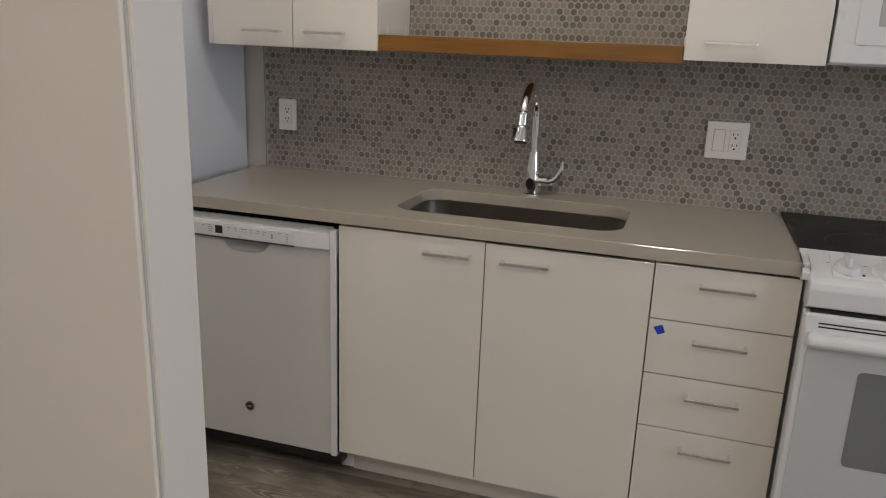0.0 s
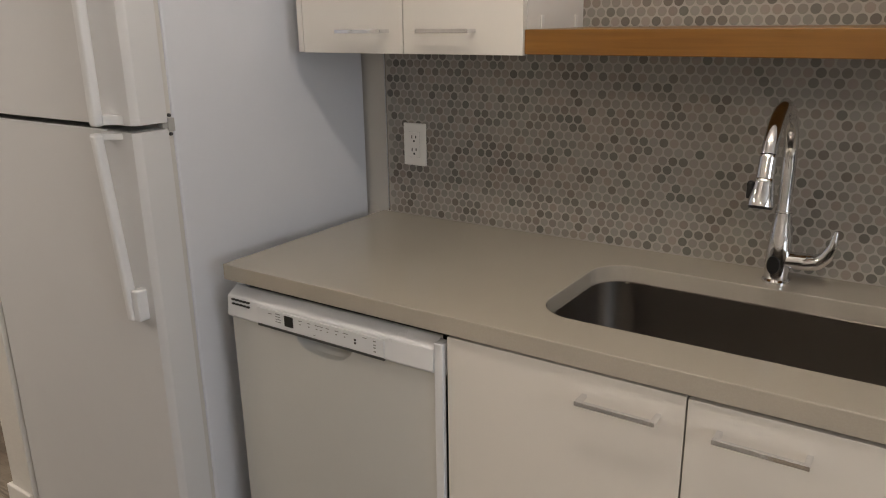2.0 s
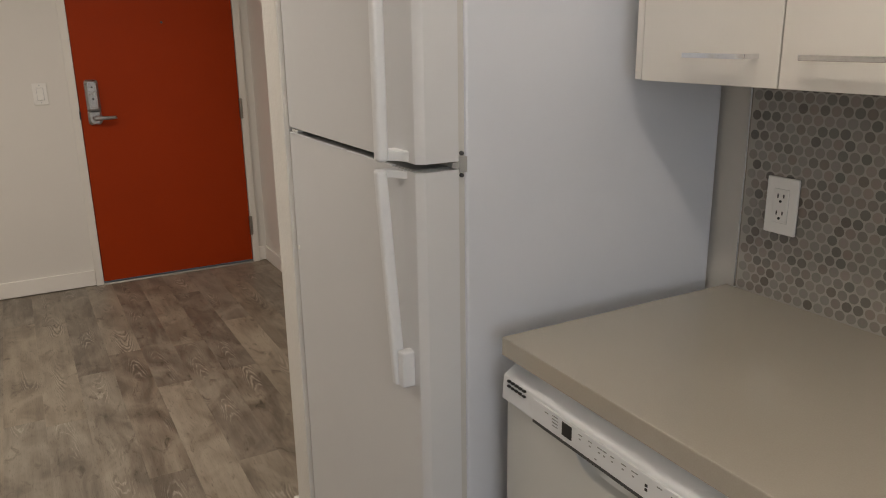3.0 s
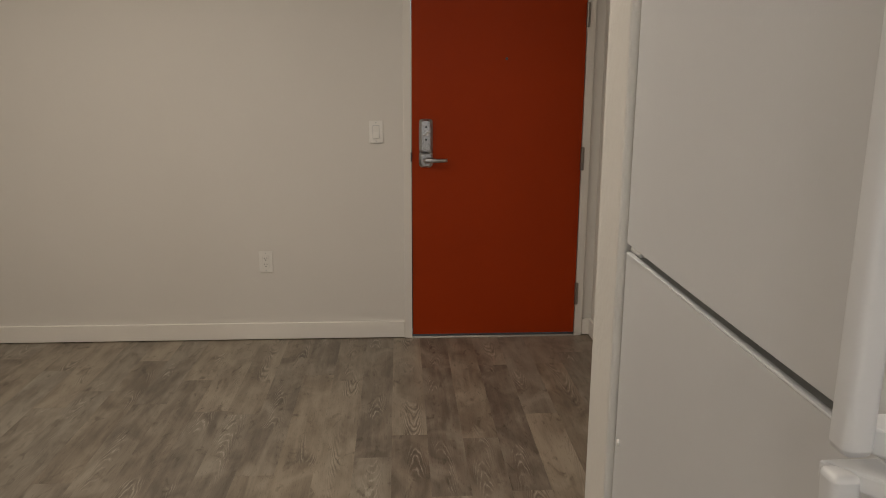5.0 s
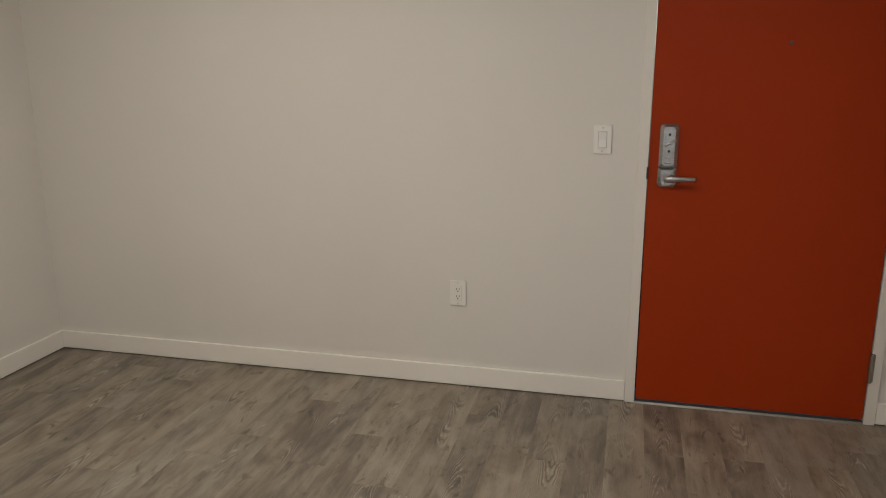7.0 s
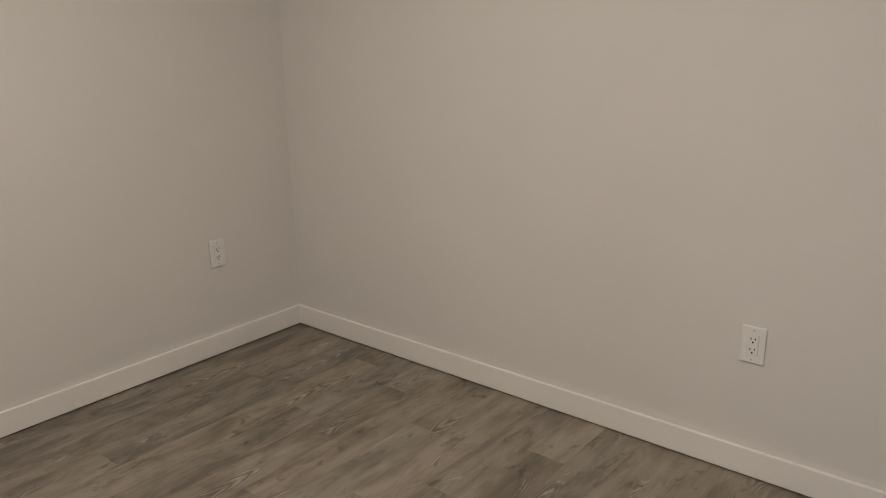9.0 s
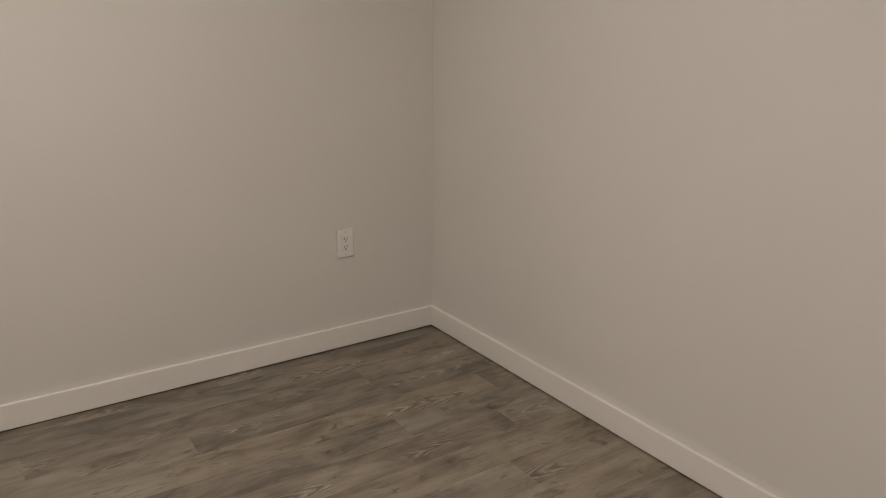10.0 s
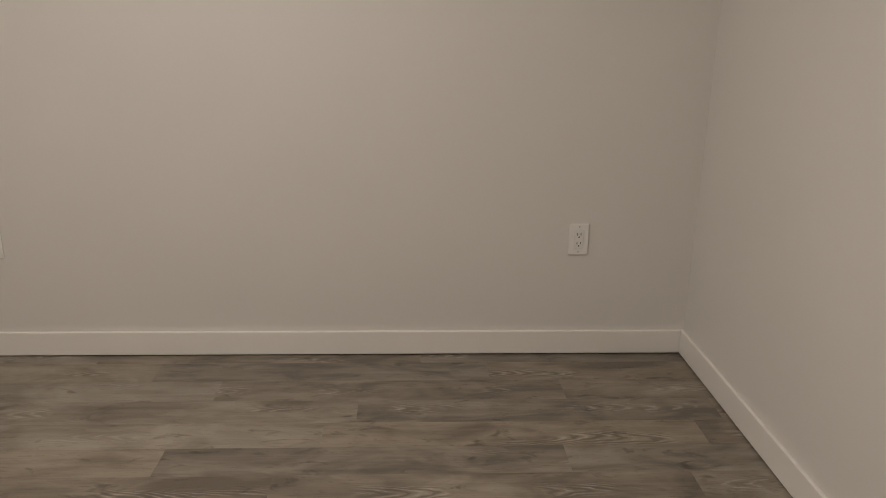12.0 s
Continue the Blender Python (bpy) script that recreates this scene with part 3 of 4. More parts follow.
# control panel, gently rounded to the top
bm = prism(bmesh.new(), [(DF + 0.03, 0.791), (DF - 0.006, 0.791), (DF - 0.0075, 0.794), (DF - 0.0035, 0.8375), (DF - 0.001, 0.8405), (DF + 0.024, 0.8555), (DF + 0.03, 0.8565)], "x", DL, DR - 0.0195, 0.001)
cp = part("control_panel", bm, APPLIANCE, dw)
part("panel_insert", boxed(-1.568, -1.216, DF - 0.0085, DF - 0.004, 0.794, 0.833, bevel=0.001), APPLIANCE, cp, "printed control strip")
# Dark proud strip painted as the shade line below the control strip.
part("panel_shade_strip", boxed(-1.568, -1.216, DF - 0.0087, DF + 0.003, 0.7885, 0.7938), DARKGREY, cp)
part("display", boxed(-1.485, -1.460, DF - 0.0095, DF - 0.008, 0.804, 0.828), BLACK, cp, "small black display window")
for z in (0.833, 0.823):
    for k in range(5):
        x = -1.651 + 0.0118 * k
        part("vent_slot", prism(bmesh.new(), rounded(x, x + 0.0092, z - 0.002, z + 0.002, 0.0018, 3), "y", DF - 0.0078, DF - 0.0035), BLACK, cp)
bm = bmesh.new()
rng = random.Random(4)
for x in (-1.443, -1.418, -1.396, -1.384, -1.366, -1.342, -1.32):
    box(bm, x, x + rng.uniform(0.008, 0.014), DF - 0.0092, DF - 0.008, 0.824, 0.8255)
    box(bm, x + 0.002, x + 0.006, DF - 0.0092, DF - 0.008, 0.816, 0.818)
for z in (0.826, 0.82, 0.814, 0.808):
    box(bm, -1.512, -1.497, DF - 0.0092, DF - 0.008, z, z + 0.0014)
box(bm, -1.533, -1.523, DF - 0.0092, DF - 0.008, 0.823, 0.8245)
box(bm, -1.402, -1.397, DF - 0.0092, DF - 0.008, 0.801, 0.8025)
box(bm, -1.268, -1.258, DF - 0.0092, DF - 0.008, 0.826, 0.8275)
for z in (0.824, 0.816, 0.81, 0.802):
    box(bm, -1.241, -1.235, DF - 0.0092, DF - 0.008, z, z + 0.0022)
tagged(part("panel_printing", bm, PRINT, cp, "tiny grey printed marks"), kind="stuff")
for z in (0.815, 0.808):
    part("indicator_key", boxed(-1.291, -1.286, DF - 0.0094, DF - 0.008, z, z + 0.004), BLACK, cp)
# hand pocket: a scoop behind the cut in the door's top edge
bm = bmesh.new()
rows = [[bm.verts.new((x * (1 - 0.002 * d), DF + 0.007 + 0.038 * d, z + (0.79 - z) * d ** 3)) for x, z in zip(PX, PZ)] for d in (0.0, 0.35, 0.7, 1.0)]
for a, b in zip(rows, rows[1:]):
    for k in range(16):
        bm.faces.new((a[k], a[k + 1], b[k + 1], b[k]))
part("pocket_handle", bm, DWFACE, ddoor, "scooped pull under the control strip")
bm = sweep(bmesh.new(), [(-1.393, DF + 0.004, 0.226), (-1.393, DF + 0.0015, 0.226)], 0.0165, 24)
badge = part("round_badge", bm, BLACK, ddoor, "round dark badge with a pale rim")
bm = bmesh.new()
ring = [(-1.393 + 0.0145 * math.cos(a), DF + 0.0012, 0.226 + 0.0145 * math.sin(a)) for a in [2 * math.pi * k / 24 for k in range(25)]]
sweep(bm, ring, 0.0014, 6, False)
box(bm, -1.4, -1.386, DF + 0.0005, DF + 0.0013, 0.222, 0.23)
part("badge_rim", bm, LOCKMETAL, badge)
part("kick_plate", boxed(DL + 0.004, DR + 0.014, TOE - 0.02, TOE - 0.01, 0.018, 0.112, bevel=0.004), APPLIANCE, dw, "white kick plate")
for x in (DL + 0.02, DR - 0.03):
    part("levelling_foot", sweep(bmesh.new(), [(x, TOE + 0.03, 0), (x, TOE + 0.03, 0.01), (x, TOE + 0.03, 0.05)], [0.014, 0.012, 0.006], 12), BLACK, dw)
part("side_flange", boxed(DL - 0.0025, DL + 0.02, DF + 0.03, DF + 0.045, 0.2, 0.872), APPLIANCE, dw)

# worktop with the sink's cut-out
bm = bmesh.new()
outer = [(-1.668, CFRONT), (0.172, CFRONT), (0.172, BACK), (-1.668, BACK)]
hole = rounded(-0.949, -0.276, 2.356, 2.702, 0.075, 10)
loops = []
for ring in (outer, hole):
    vs = [bm.verts.new((x, y, CTOP)) for x, y in ring]
    loops.append(vs)
    for k in range(len(vs)):
        bm.edges.new((vs[k], vs[(k + 1) % len(vs)]))
bmesh.ops.triangle_fill(bm, use_beauty=True, use_dissolve=False, edges=bm.edges)
res = bmesh.ops.extrude_face_region(bm, geom=list(bm.faces))
bmesh.ops.translate(bm, verts=[v for v in res["geom"] if isinstance(v, bmesh.types.BMVert)], vec=(0, 0, CBOT - CTOP))
bmesh.ops.recalc_face_normals(bm, faces=bm.faces)
edge = [e for e in bm.edges if len(e.link_faces) == 2 and e.calc_face_angle() > 1.2 and all(v.co.z > CTOP - 0.001 for v in e.verts)]
bmesh.ops.bevel(bm, geom=edge, offset=0.0025, segments=2, profile=0.5, affect="EDGES")
tagged(solid("worktop", bm, STONE, "beige-grey quartz worktop with an undermount sink cut-out", "worktop", ""))

# sink
sink = thing("kitchen_sink", "undermounted brushed steel single-bowl sink", "sink", (-0.608, 2.53, 0.7))
bm = bmesh.new()
levels = [(-0.02, 0.8775), (-0.007, 0.8775), (-0.005, 0.873), (0.002, 0.74), (0.012, 0.715), (0.03, 0.700), (0.06, 0.694)]
prev = None
for inset, z in levels:
    r_ = max(0.02, 0.077 - inset * 0.4)
    vs = [bm.verts.new((x, y, z)) for x, y in rounded(-0.951 + inset, -0.274 - inset, 2.354 + inset, 2.704 - inset, r_, 10)]
    if prev:
        for k in range(len(vs)):
            j = (k + 1) % len(vs)
            bm.faces.new((prev[k], prev[j], vs[j], vs[k]))
    prev = vs
bm.faces.new(prev)
part("bowl", bm, STEEL, sink)
part("drain", sweep(bmesh.new(), [(-0.608, 2.56, 0.6945), (-0.608, 2.56, 0.697), (-0.608, 2.56, 0.695)], [0.056, 0.05, 0.038], 28), CHROME, sink, "chrome drain ring")

# faucet
FXC, FYC = -0.607, 2.758
fc = thing("kitchen_faucet", "chrome pull-down gooseneck faucet behind the sink", "faucet", (FXC, FYC, CTOP))
part("base_ring", sweep(bmesh.new(), [(FXC, FYC, CTOP), (FXC, FYC, CTOP + 0.004), (FXC, FYC, CTOP + 0.008)], [0.027, 0.027, 0.0235], 28), CHROME, fc)
body = part("faucet_body", sweep(bmesh.new(), [(FXC, FYC, z) for z in (0.921, 0.95, 0.985, 1.015, 1.04, 1.057)], [0.0235, 0.024, 0.0235, 0.021, 0.0175, 0.0165], 28), CHROME, fc)
# Dark oval disc on the front of the body.
bm = sweep(bmesh.new(), [(FXC - 0.004, FYC - 0.0195, 0.0), (FXC - 0.0045, FYC - 0.0247, 0.0)], [0.0135, 0.012], 20)
bmesh.ops.scale(bm, vec=(1, 1, 1.55), verts=bm.verts)
bmesh.ops.translate(bm, vec=(0, 0, 0.953), verts=bm.verts)
part("body_spot", bm, BLACK, body, "dark oval spot on the body")
part("collar", sweep(bmesh.new(), [(FXC, FYC, 1.0575), (FXC, FYC, 1.062)], 0.0155, 24), CHROME, fc)
R = 0.106
arc = [(FXC, FYC, z) for z in (1.06, 1.09, 1.12, 1.15)] + [(FXC, FYC - R + R * math.cos(radians(a)), 1.165 + R * math.sin(radians(a))) for a in range(0, 161, 10)]
tip = arc[-1]
part("gooseneck", sweep(bmesh.new(), arc, 0.0135, 20), CHROME, fc)
def hang(k):
    """A point k metres down the hanging spray head."""
    return (FXC, tip[1] - 0.26 * k, tip[2] - 0.966 * k)


part("head_neck", sweep(bmesh.new(), [hang(0.0), hang(0.004), hang(0.04)], [0.0132, 0.0145, 0.0148], 24), CHROME, fc)
head = part("spray_head", sweep(bmesh.new(), [hang(0.041), hang(0.043), hang(0.05), hang(0.066), hang(0.083), hang(0.088)], [0.0148, 0.0162, 0.0168, 0.0195, 0.0225, 0.0222], 24), CHROME, fc, "chrome pull-down spray head")
part("spray_ring", sweep(bmesh.new(), [hang(0.0882), hang(0.0925)], [0.0205, 0.019], 24), BLACK, head)
bx = hang(0.06)
part("spray_button", boxed(FXC - 0.026, FXC - 0.0165, bx[1] - 0.008, bx[1] + 0.008, bx[2] - 0.016, bx[2] + 0.014, bevel=0.003), BLACK, head, "black spray toggle")
bm = sweep(bmesh.new(), [(FXC + 0.012, FYC, 0.961), (FXC + 0.05, FYC - 0.002, 0.963), (FXC + 0.07, FYC - 0.004, 0.966), (FXC + 0.077, FYC - 0.005, 0.968)], [0.0175, 0.0175, 0.0165, 0.012], 20)
lev = part("lever_hub", bm, CHROME, fc)
bm = sweep(bmesh.new(), [(FXC + 0.05, FYC - 0.008, 0.961), (FXC + 0.074, FYC - 0.011, 0.968), (FXC + 0.088, FYC - 0.014, 0.983), (FXC + 0.097, FYC - 0.018, 1.006), (FXC + 0.1, FYC - 0.021, 1.036)], [0.0135, 0.0145, 0.013, 0.009, 0.0035], 14)
part("lever", bm, CHROME, lev, "curved chrome lever")

# ---- kitchen: wall units ----
UF, UB = 2.566, 1.360


def wall_unit(x0, x1, doors, label, UB=UB):
    u = thing("wall_cabinet", label, "cabinet", ((x0 + x1) / 2, 2.7, UB), "kitchen wall cabinets")
    bm = boxed(x0, x0 + 0.016, UF + 0.0005, BACK, UB, 2.12)
    box(bm, x1 - 0.016, x1, UF + 0.0005, BACK, UB, 2.12)
    box(bm, x0 + 0.016, x1 - 0.016, UF + 0.019, BACK, UB, UB + 0.016)
    box(bm, x0 + 0.016, x1 - 0.016, UF + 0.019, BACK, 2.104, 2.12)
    box(bm, x0 + 0.016, x1 - 0.016, BACK - 0.012, BACK, UB + 0.016, 2.104)
    part("body", bm, CARCASS, u)
    for a, b, h0, h1 in doors:
        d = front("cabinet_door", u, a, b, UB - 0.001, 2.118, UF - 0.018)
        bar_handle(d, h0, h1, UB + 0.047, UF - 0.018)
    return u


U1 = wall_unit(-1.68, -1.079, ((-1.663, -1.372, -1.536, -1.408), (-1.369, -1.0795, -1.315, -1.1865)), "gloss cream wall cabinet with two doors, chrome handles")
part("side_filler", boxed(-1.6805, -1.6645, UF - 0.018, UF, UB, 2.12, bevel=0.001), CABINET, U1)
wall_unit(-0.1715, 0.187, ((-0.171, 0.1865, -0.121, 0.013),), "gloss cream wall cabinet with one door beside the microwave", 1.373)
sh = thing("floating_shelf", "orange-brown stained thick wooden shelf between wall cabinets", "shelf", (-0.625, 2.7, UB))
part("board", boxed(-1.0785, -0.172, UF - 0.012, BACK - 0.001, UB + 0.001, UB + 0.0485, bevel=0.0015), SHELF, sh)
for x, s in ((-1.0785, 1), (-0.172, -1)):
    for y in (2.628, 2.79):
        bm = boxed(min(x, x + s * 0.003), max(x, x + s * 0.003), y - 0.006, y + 0.006, UB + 0.0487, UB + 0.075, bevel=0.001)
        part("shelf_clip", bm, PLASTIC, sh, "small white shelf clip")

# microwave above the range
MX, MZ, MF = 0.195, 1.375, 2.548
mw = thing("microwave", "white over-the-range microwave under the wall cabinets", "microwave", (MX + 0.38, 2.7, MZ))
part("case", boxed(MX, MX + 0.755, MF + 0.03, BACK - 0.001, MZ, MZ + 0.42, bevel=0.004), APPLIANCE, mw)
md = part("microwave_door", boxed(MX, MX + 0.565, MF, MF + 0.028, MZ + 0.004, MZ + 0.415, bevel=0.006, seg=3), APPLIANCE, mw)
part("door_panel", prism(bmesh.new(), rounded(MX + 0.05, MX + 0.5, MZ + 0.052, MZ + 0.37, 0.012, 4), "y", MF - 0.003, MF + 0.004, 0.0025), APPLIANCE, md)
part("door_window", boxed(MX + 0.098, MX + 0.45, MF - 0.005, MF, MZ + 0.1, MZ + 0.33, bevel=0.002), MWGLASS, md, "pale grey door window")
part("control_side", boxed(MX + 0.568, MX + 0.755, MF, MF + 0.028, MZ + 0.004, MZ + 0.415, bevel=0.005), APPLIANCE, mw)
part("grease_filter", boxed(MX + 0.06, MX + 0.7, MF + 0.08, BACK - 0.05, MZ - 0.006, MZ + 0.001), GREYPLASTIC, mw)

# range
RX0, RX1 = 0.182, 0.944
rg = thing("electric_range", "white electric range with black glass cooktop and front knobs", "range", (0.563, 2.5, 0))
part("oven_body", boxed(RX0 + 0.004, RX1 - 0.004, 2.26, BACK - 0.002, 0.03, 0.905), APPLIANCE, rg)
part("cooktop", boxed(RX0 - 0.012, RX1 + 0.012, 2.345, BACK - 0.001, 0.9145, 0.922, bevel=0.002), GLASS, rg, "black ceramic glass cooktop")
for cx, cy, r_ in ((0.365, 2.49, 0.115), (0.75, 2.49, 0.09), (0.365, 2.71, 0.08), (0.75, 2.71, 0.1)):
    bm = sweep(bmesh.new(), [(cx + r_ * math.cos(a), cy + r_ * math.sin(a), 0.9221) for a in [2 * math.pi * k / 48 for k in range(49)]], 0.0011, 5, False)
    part("burner_ring", bm, RING, rg, "thin grey burner circle")
bm = prism(bmesh.new(), [(2.347, 0.902), (2.347, 0.928), (2.335, 0.931), (2.213, 0.892), (2.200, 0.882), (2.196, 0.866), (2.201, 0.822), (2.214, 0.8165), (2.262, 0.8165)], "x", RX0, RX1, 0.003)
for x0 in (RX0 - 0.016, RX1 - 0.002):
    prism(bm, [(2.347, 0.916), (2.347, 0.928), (2.335, 0.931), (2.228, 0.897), (2.228, 0.878), (2.25, 0.872), (2.25, 0.916)], "x", x0, x0 + 0.018, 0.002)
panel = part("control_panel", bm, APPLIANCE, rg, "sloping white control panel")


def slope(y):
    return 0.892 + (y - 2.213) * (0.931 - 0.892) / 0.122


bm = prism(bmesh.new(), [(2.318, slope(2.318) + 0.0028), (2.22, slope(2.22) + 0.0028), (2.22, slope(2.22) - 0.004), (2.318, slope(2.318) - 0.004)], "x", RX0 + 0.05, RX1 - 0.05, 0.0007)
part("panel_inset", bm, APPLIANCE, panel)
for x in (0.266, 0.349, 0.781, 0.864):
    y, z = 2.26, slope(2.26)
    up_ = Vector((0, -0.28, 0.96))
    c0 = Vector((x, y, z))
    bm = sweep(bmesh.new(), [c0, c0 + up_ * 0.006, c0 + up_ * 0.013, c0 + up_ * 0.0145], [0.03, 0.029, 0.0255, 0.021], 28)
    k_ = part("knob", bm, APPLIANCE, rg, "round white knob")
    bm = boxed(x - 0.0055, x + 0.0055, y - 0.03, y + 0.026, z + 0.012, z + 0.037, bevel=0.0025)
    part("knob_grip", bm, APPLIANCE, k_)
    bm = bmesh.new()
    box(bm, x - 0.007, x + 0.007, 2.229, 2.2305, slope(2.23) + 0.0024, slope(2.23) + 0.0033)
    for s in (-0.04, 0.04):
        box(bm, x + s - 0.003, x + s + 0.003, 2.277, 2.279, slope(2.278) + 0.0024, slope(2.278) + 0.0035)
    tagged(part("knob_marks", bm, PRINT, panel), kind="stuff")
bm = bmesh.new()
sweep(bm, [(0.3, 2.238, slope(2.238)), (0.3, 2.2375, slope(2.238) + 0.0045)], [0.0045, 0.0035], 12)
part("indicator_light", bm, RED, panel, "small dark red indicator")
# Black strip painted as the shade between control panel and oven door.
part("oven_gap_shade", boxed(RX0 + 0.012, RX1 - 0.012, 2.203, 2.26, 0.8, 0.8163), BLACK, rg)
OF = 2.192
od = part("oven_door", boxed(RX0, RX1, OF, OF + 0.045, 0.205, 0.808, bevel=0.005, seg=3), APPLIANCE, rg)
part("glass_face", prism(bmesh.new(), rounded(RX0 + 0.016, RX1 - 0.016, 0.225, 0.728, 0.006, 3), "y", OF - 0.002, OF + 0.004, 0.0008), OVENFACE, od, "pale grey glass door face")
for z in (0.786, 0.777):
    for x in (RX0 + 0.032, RX1 - 0.217):
        part("door_vent", boxed(x, x + 0.185, OF - 0.0008, OF + 0.004, z - 0.0018, z + 0.0018), BLACK, od)
bm = prism(bmesh.new(), [(OF + 0.002, 0.728), (OF - 0.026, 0.73), (OF - 0.037, 0.742), (OF - 0.034, 0.757), (OF - 0.018, 0.764), (OF + 0.002, 0.763)], "x", RX0 + 0.012, RX1 - 0.012, 0.005)
part("oven_handle", bm, APPLIANCE, od, "full-width white door handle")
bm = prism(bmesh.new(), rounded(0.318, RX1 - 0.135, 0.425, 0.678, 0.012, 4), "y", OF - 0.0035, OF + 0.004)
part("oven_window", bm, OVENGLASS, od, "grey tinted oven window")
part("storage_drawer", boxed(RX0, RX1, OF + 0.006, OF + 0.045, 0.06, 0.2, bevel=0.004), APPLIANCE, rg)
for x in (RX0 + 0.05, RX1 - 0.05):
    for y in (2.3, 2.76):
        part("foot", sweep(bmesh.new(), [(x, y, 0), (x, y, 0.035)], 0.018, 12), BLACK, rg)

# ---- refrigerator ----
GX0, GX1 = -2.455, -1.745
GF, GD, GB = 2.122, 2.205, 2.220      # door face, door back, body face
fg = thing("refrigerator", "white top-freezer refrigerator with two closed doors", "refrigerator", ((GX0 + GX1) / 2, 2.5, 0))
part("cabinet", prism(bmesh.new(), [(GX0, GB), (GX1, GB), (GX1 + 0.013, 2.842), (GX0, 2.842)], "z", 0.03, 1.70, 0.005), FRIDGE, fg)
# Dark panel stands in for the shade between refrigerator and wall.
part("rear_shade_panel", boxed(GX0 + 0.02, GX1 - 0.006, 2.843, 2.860, 0.05, 1.68), DARKGREY, fg, "dark panel painted as the shade behind the refrigerator")
part("door_gasket", boxed(GX0 + 0.01, GX1 - 0.006, GD - 0.003, GB + 0.002, 0.09, 1.69), GREYWHITE, fg, "grey door gasket")


def fridge_door(z0, z1):
    """A door with a gently bowed face and rounded sides."""
    ring = []
    for k in range(13):
        u = -1 + 2 * k / 12
        ring.append(((GX0 + GX1) / 2 + u * ((GX1 - GX0) / 2 - 0.012), GF - 0.001 + 0.003 * u * u))
    ring += [(GX1 - 0.004, GF + 0.0085), (GX1, GF + 0.017), (GX1, GD), (GX0, GD), (GX0, GF + 0.009), (GX0 + 0.004, GF + 0.004)]
    return prism(bmesh.new(), ring, "z", z0, z1)


fdoor = part("freezer_door", fridge_door(1.2295, 1.695), FRIDGEWARM, fg)
rdoor = part("fridge_door", fridge_door(0.085, 1.2145), FRIDGEWARM, fg)
bm = boxed(GX0 + 0.016, -1.845, GF - 0.0005, GF + 0.0075, 1.2148, 1.2172, bevel=0.0008)
part("door_top_trim", bm, APPLIANCE, rdoor, "thin white lip along the door top")
# Grey strip puts the shade of the gap between the doors into colour.
bm = boxed(GX0 + 0.03, GX1 - 0.03, GF + 0.0078, GD - 0.004, 1.2146, 1.2162, bevel=0.0005)
part("door_gap_shade", bm, GREYPLASTIC, rdoor, "grey strip painted as the shade in the door gap")
bm = boxed(GX0 + 0.008, GX0 + 0.05, GF + 0.0085, GF + 0.024, 1.2163, 1.2235, bevel=0.002)
part("latch_clip", bm, PLASTIC, rdoor, "small white clip in the gap")
# handles: a slim bar that stands off the face and turns in to a foot at its end
bm = boxed(-1.833, -1.809, GF - 0.043, GF - 0.022, 1.229, 1.66, bevel=0.006, seg=3)
prism(bm, [(-1.835, GF - 0.04), (-1.79, GF - 0.004), (-1.77, GF + 0.006), (-1.835, GF + 0.006)], "z", 1.2305, 1.25, 0.002)
prism(bm, [(-1.835, GF - 0.04), (-1.79, GF - 0.004), (-1.77, GF + 0.006), (-1.835, GF + 0.006)], "z", 1.635, 1.66, 0.002)
part("freezer_handle", bm, APPLIANCE, fdoor, "white standing-off vertical handle")
bm = bmesh.new()
# the lower bar closes in on the door towards its foot
tops = [(-1.838, GF - 0.043), (-1.818, GF - 0.043), (-1.818, GF - 0.022), (-1.838, GF - 0.022)]
foot = [(-1.814, GF - 0.030), (-1.796, GF - 0.030), (-1.796, GF - 0.006), (-1.814, GF - 0.006)]
lo = [bm.verts.new((x, y, 0.80)) for x, y in foot]
hi = [bm.verts.new((x, y, 1.212)) for x, y in tops]
fs = [bm.faces.new(lo[::-1]), bm.faces.new(hi)] + [bm.faces.new((lo[k], lo[(k + 1) % 4], hi[(k + 1) % 4], hi[k])) for k in range(4)]
bmesh.ops.bevel(bm, geom=list(bm.edges), offset=0.005, segments=3, profile=0.5, affect="EDGES")
prism(bm, [(-1.842, GF - 0.04), (-1.80, GF - 0.006), (-1.78, GF + 0.006), (-1.842, GF + 0.006)], "z", 1.199, 1.213, 0.002)
box(bm, -1.802, -1.778, GF - 0.024, GF + 0.006, 0.80, 0.872, bevel=0.004)
part("fridge_handle", bm, APPLIANCE, rdoor, "white standing-off vertical handle")
bm = boxed(GX1 - 0.02, GX1 - 0.0015, GD - 0.012, GB + 0.004, 1.217, 1.2275, bevel=0.001)
box(bm, GX1 - 0.004, GX1 + 0.0008, GD + 0.001, GB + 0.002, 1.209, 1.237)
hg = part("centre_hinge", bm, GREYPLASTIC, fg, "grey centre hinge bracket")
for z in (1.203, 1.243):
    part("screw", sweep(bmesh.new(), [(GX1 - 0.007, GB - 0.0065, z), (GX1 - 0.001, GB - 0.0065, z)], [0.0042, 0.0034], 12), DARKGREY, hg)
part("kick_grille", boxed(GX0 + 0.01, GX1 - 0.01, GD - 0.03, GD - 0.01, 0.01, 0.08, bevel=0.003), GREYPLASTIC, fg)
part("door_plug", sweep(bmesh.new(), [(-2.428, GF + 0.005, 0.92), (-2.428, GF - 0.001, 0.92)], [0.006, 0.005], 12), PLASTIC, rdoor, "small white plug in the door face")

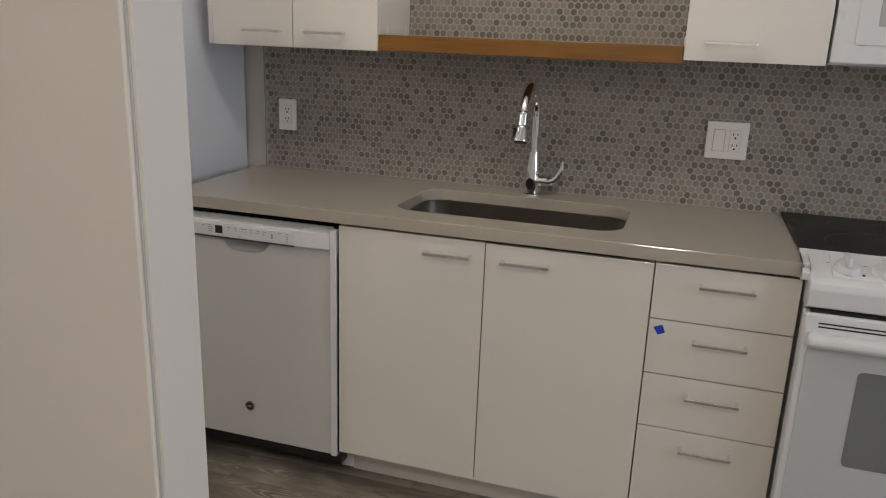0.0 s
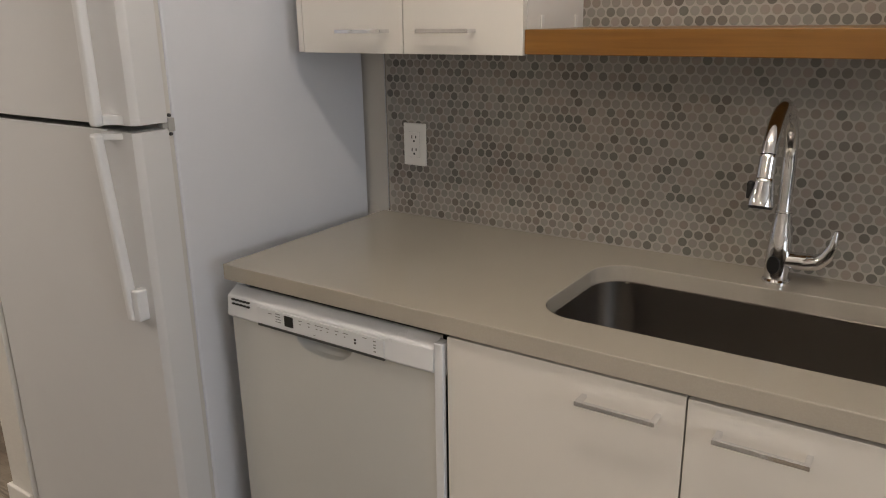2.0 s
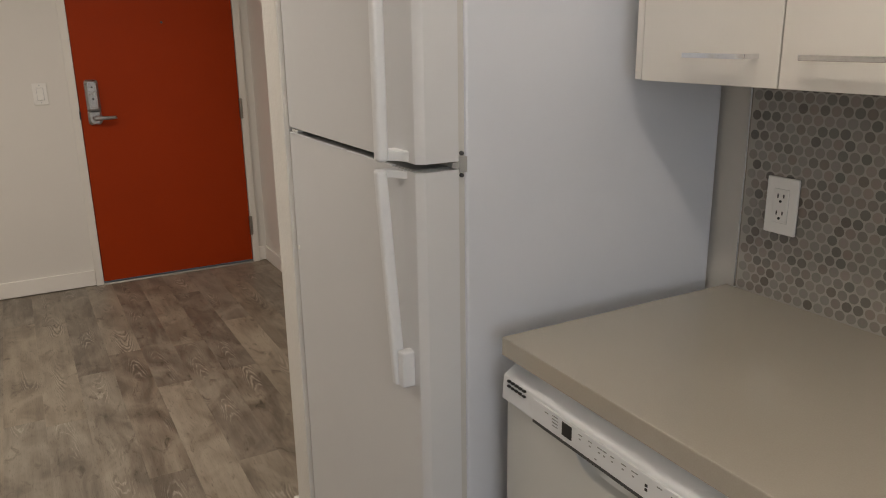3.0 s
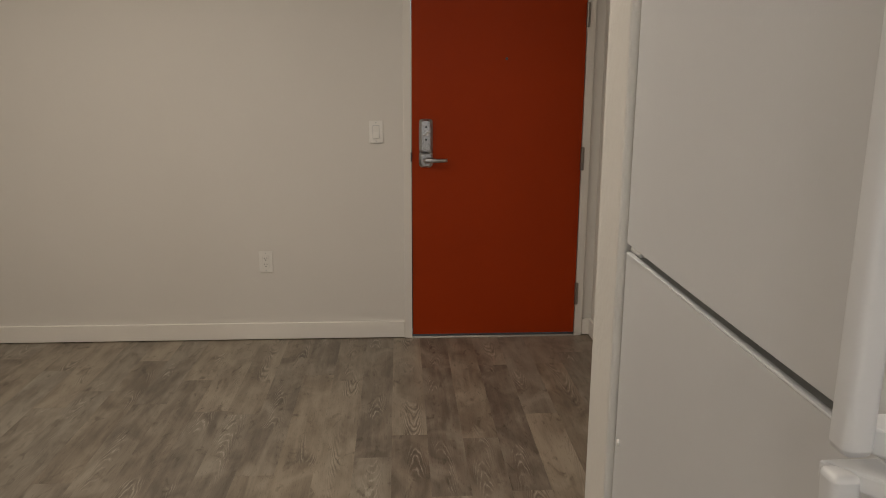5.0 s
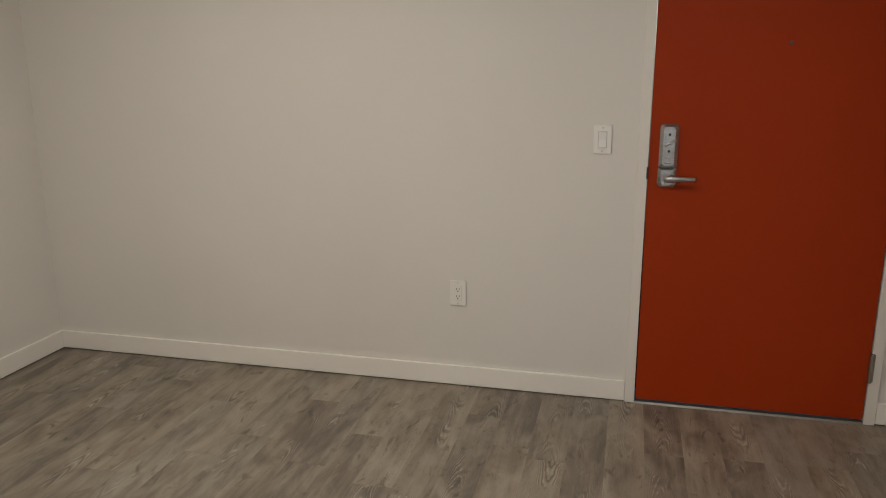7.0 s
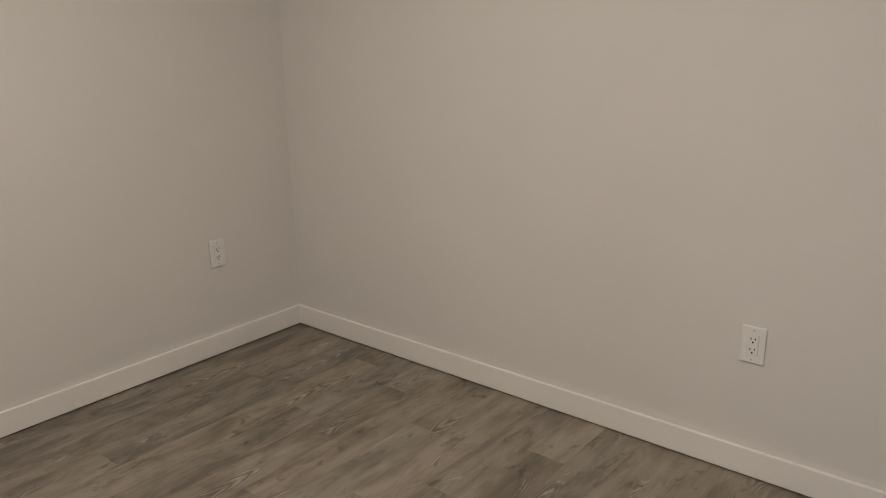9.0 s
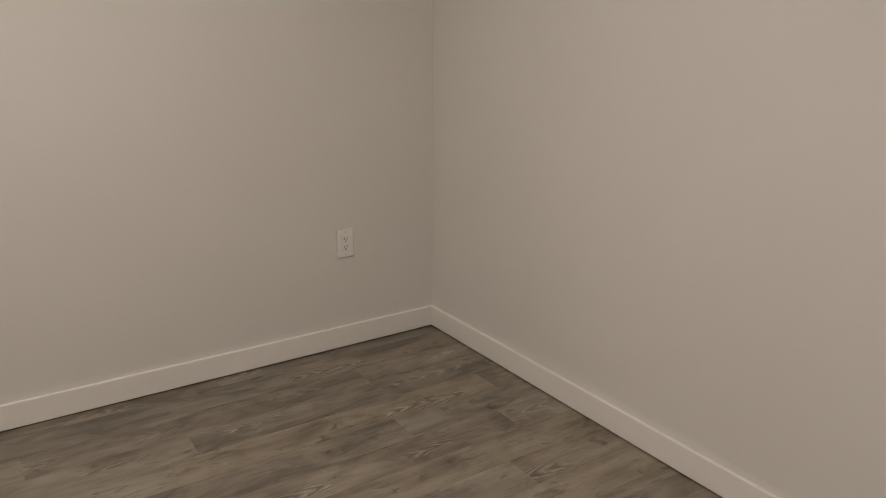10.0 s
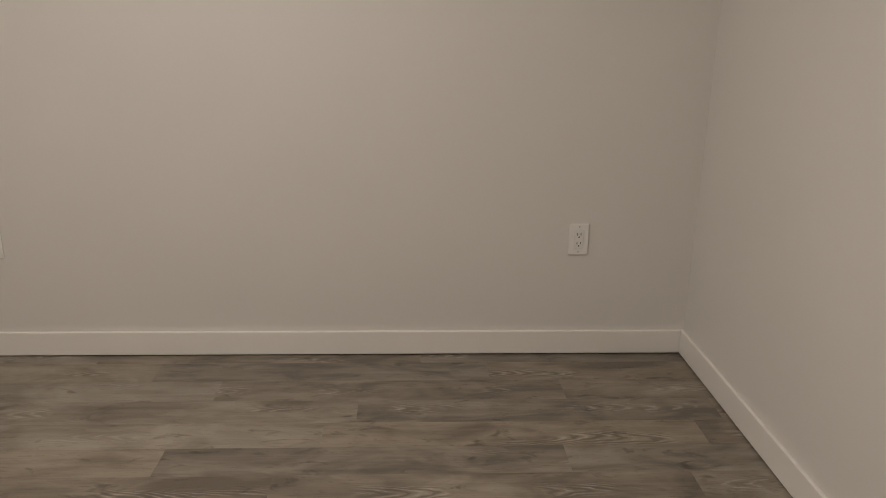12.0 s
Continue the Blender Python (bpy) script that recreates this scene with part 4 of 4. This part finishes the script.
# wall strip between refrigerator and tiles
solid("trim_tile_end", boxed(-1.80, -1.646, 2.862, NORTH, 0.0, 2.12), WALL, "painted wall strip at the end of the tiles", "trim")
solid("trim_tile_edge", boxed(-1.646, -1.643, BACK - 0.003, BACK + 0.006, CTOP + 0.001, 1.36), NICKEL, "thin metal edge strip of the tiles", "trim")

# ---- pieces: tiles, then floor planks ----
PITCH = 0.0228
splash = solid("backsplash", boxed(-1.643, 1.05, BACK + 0.0007, NORTH, CTOP - 0.03, 1.75), GROUT, "grey grouted penny-tile backsplash", "backsplash")
RT = 0.0106


def penny(bm, x, z):
    n_ = 14
    rim = [(x + RT * math.cos(2 * math.pi * k / n_), z + RT * math.sin(2 * math.pi * k / n_)) for k in range(n_)]
    back = [bm.verts.new((a, BACK + 0.004, c)) for a, c in rim]
    face = [bm.verts.new((x + (a - x) * 0.93, BACK, z + (c - z) * 0.93)) for a, c in rim]
    bm.faces.new(face)
    for k in range(n_):
        j = (k + 1) % n_
        bm.faces.new((back[k], back[j], face[j], face[k]))


one = bmesh.new()
penny(one, 0.0, 0.0)
tile_mesh = mesh_from("penny_tile", one, TILE)
near = 0
row, z = 0, CTOP + 0.0115
rng = random.Random(11)
verts, faces = [], []
while z < 1.72:
    x = -1.630 + (PITCH / 2 if row % 2 else 0)
    while x < 1.03:
        if -0.62 < x < -0.1 and z < 1.21 and near < 300:
            t_ = new("tile", tile_mesh)
            t_.location, t_.parent = (x, rng.uniform(-0.0003, 0.0003), z), splash
            near += 1
        else:
            n_, b0, dy = 14, len(verts), rng.uniform(-0.0003, 0.0003)
            for k in range(n_):
                a = 2 * math.pi * k / n_
                verts.append((x + RT * math.cos(a), BACK + 0.004, z + RT * math.sin(a)))
            for k in range(n_):
                a = 2 * math.pi * k / n_
                verts.append((x + RT * 0.93 * math.cos(a), BACK + dy, z + RT * 0.93 * math.sin(a)))
            faces.append([b0 + n_ + k for k in range(n_)])
            for k in range(n_):
                j = (k + 1) % n_
                faces.append([b0 + j, b0 + k, b0 + n_ + k, b0 + n_ + j][::-1])
        x += PITCH
    z += PITCH * 0.866
    row += 1
me = bpy.data.meshes.new("tiles")
me.from_pydata(verts, [], faces)
me.materials.append(TILE)
more = new("tiles", me)
more.parent = splash
tagged(more, "", "", "", "stuff")

floor = solid("floor", boxed(WEST - BAND, EAST + BAND, SOUTH - BAND, NORTH + BAND, -0.1, -0.004), SUB, "grey-brown wood-look vinyl plank floor", "floor")
PW, PL = 0.1455, 1.2
JOINTS = {0: -4.70, 1: -4.95, 2: -4.24, 3: -4.14, 4: -4.883, 5: -4.027, 6: -4.42, 7: -5.06, 8: -4.62, 9: -4.795, 10: -5.167}
Y0 = -1.013
cache = {}
rng = random.Random(5)
for k in range(-1, 28):
    y0, y1 = max(SOUTH, Y0 + k * PW), min(NORTH, Y0 + (k + 1) * PW)
    if y1 - y0 < 0.01:
        continue
    x = JOINTS.get(k, -5.2 + rng.uniform(0, 1.2)) - 3 * PL
    while x < EAST:
        x0, x1 = max(WEST, x), min(EAST, x + PL)
        x += PL
        if x1 - x0 < 0.02:
            continue
        key = (round(x1 - x0, 3), round(y1 - y0, 3))
        if key not in cache:
            hx, hy, g = (x1 - x0) / 2, (y1 - y0) / 2, 0.0004
            bm = bmesh.new()
            top = [bm.verts.new((sx * (hx - g), sy * (hy - g), 0)) for sx, sy in ((-1, -1), (1, -1), (1, 1), (-1, 1))]
            mid = [bm.verts.new((sx * hx, sy * hy, -0.0004)) for sx, sy in ((-1, -1), (1, -1), (1, 1), (-1, 1))]
            low = [bm.verts.new((sx * hx, sy * hy, -0.0045)) for sx, sy in ((-1, -1), (1, -1), (1, 1), (-1, 1))]
            bm.faces.new(top)
            for a, b in ((top, mid), (mid, low)):
                for q in range(4):
                    bm.faces.new((a[q], b[q], b[(q + 1) % 4], a[(q + 1) % 4]))
            cache[key] = mesh_from("plank", bm, FLOOR)
        p = new("plank", cache[key])
        p.location, p.parent = ((x0 + x1) / 2, (y0 + y1) / 2, 0), floor
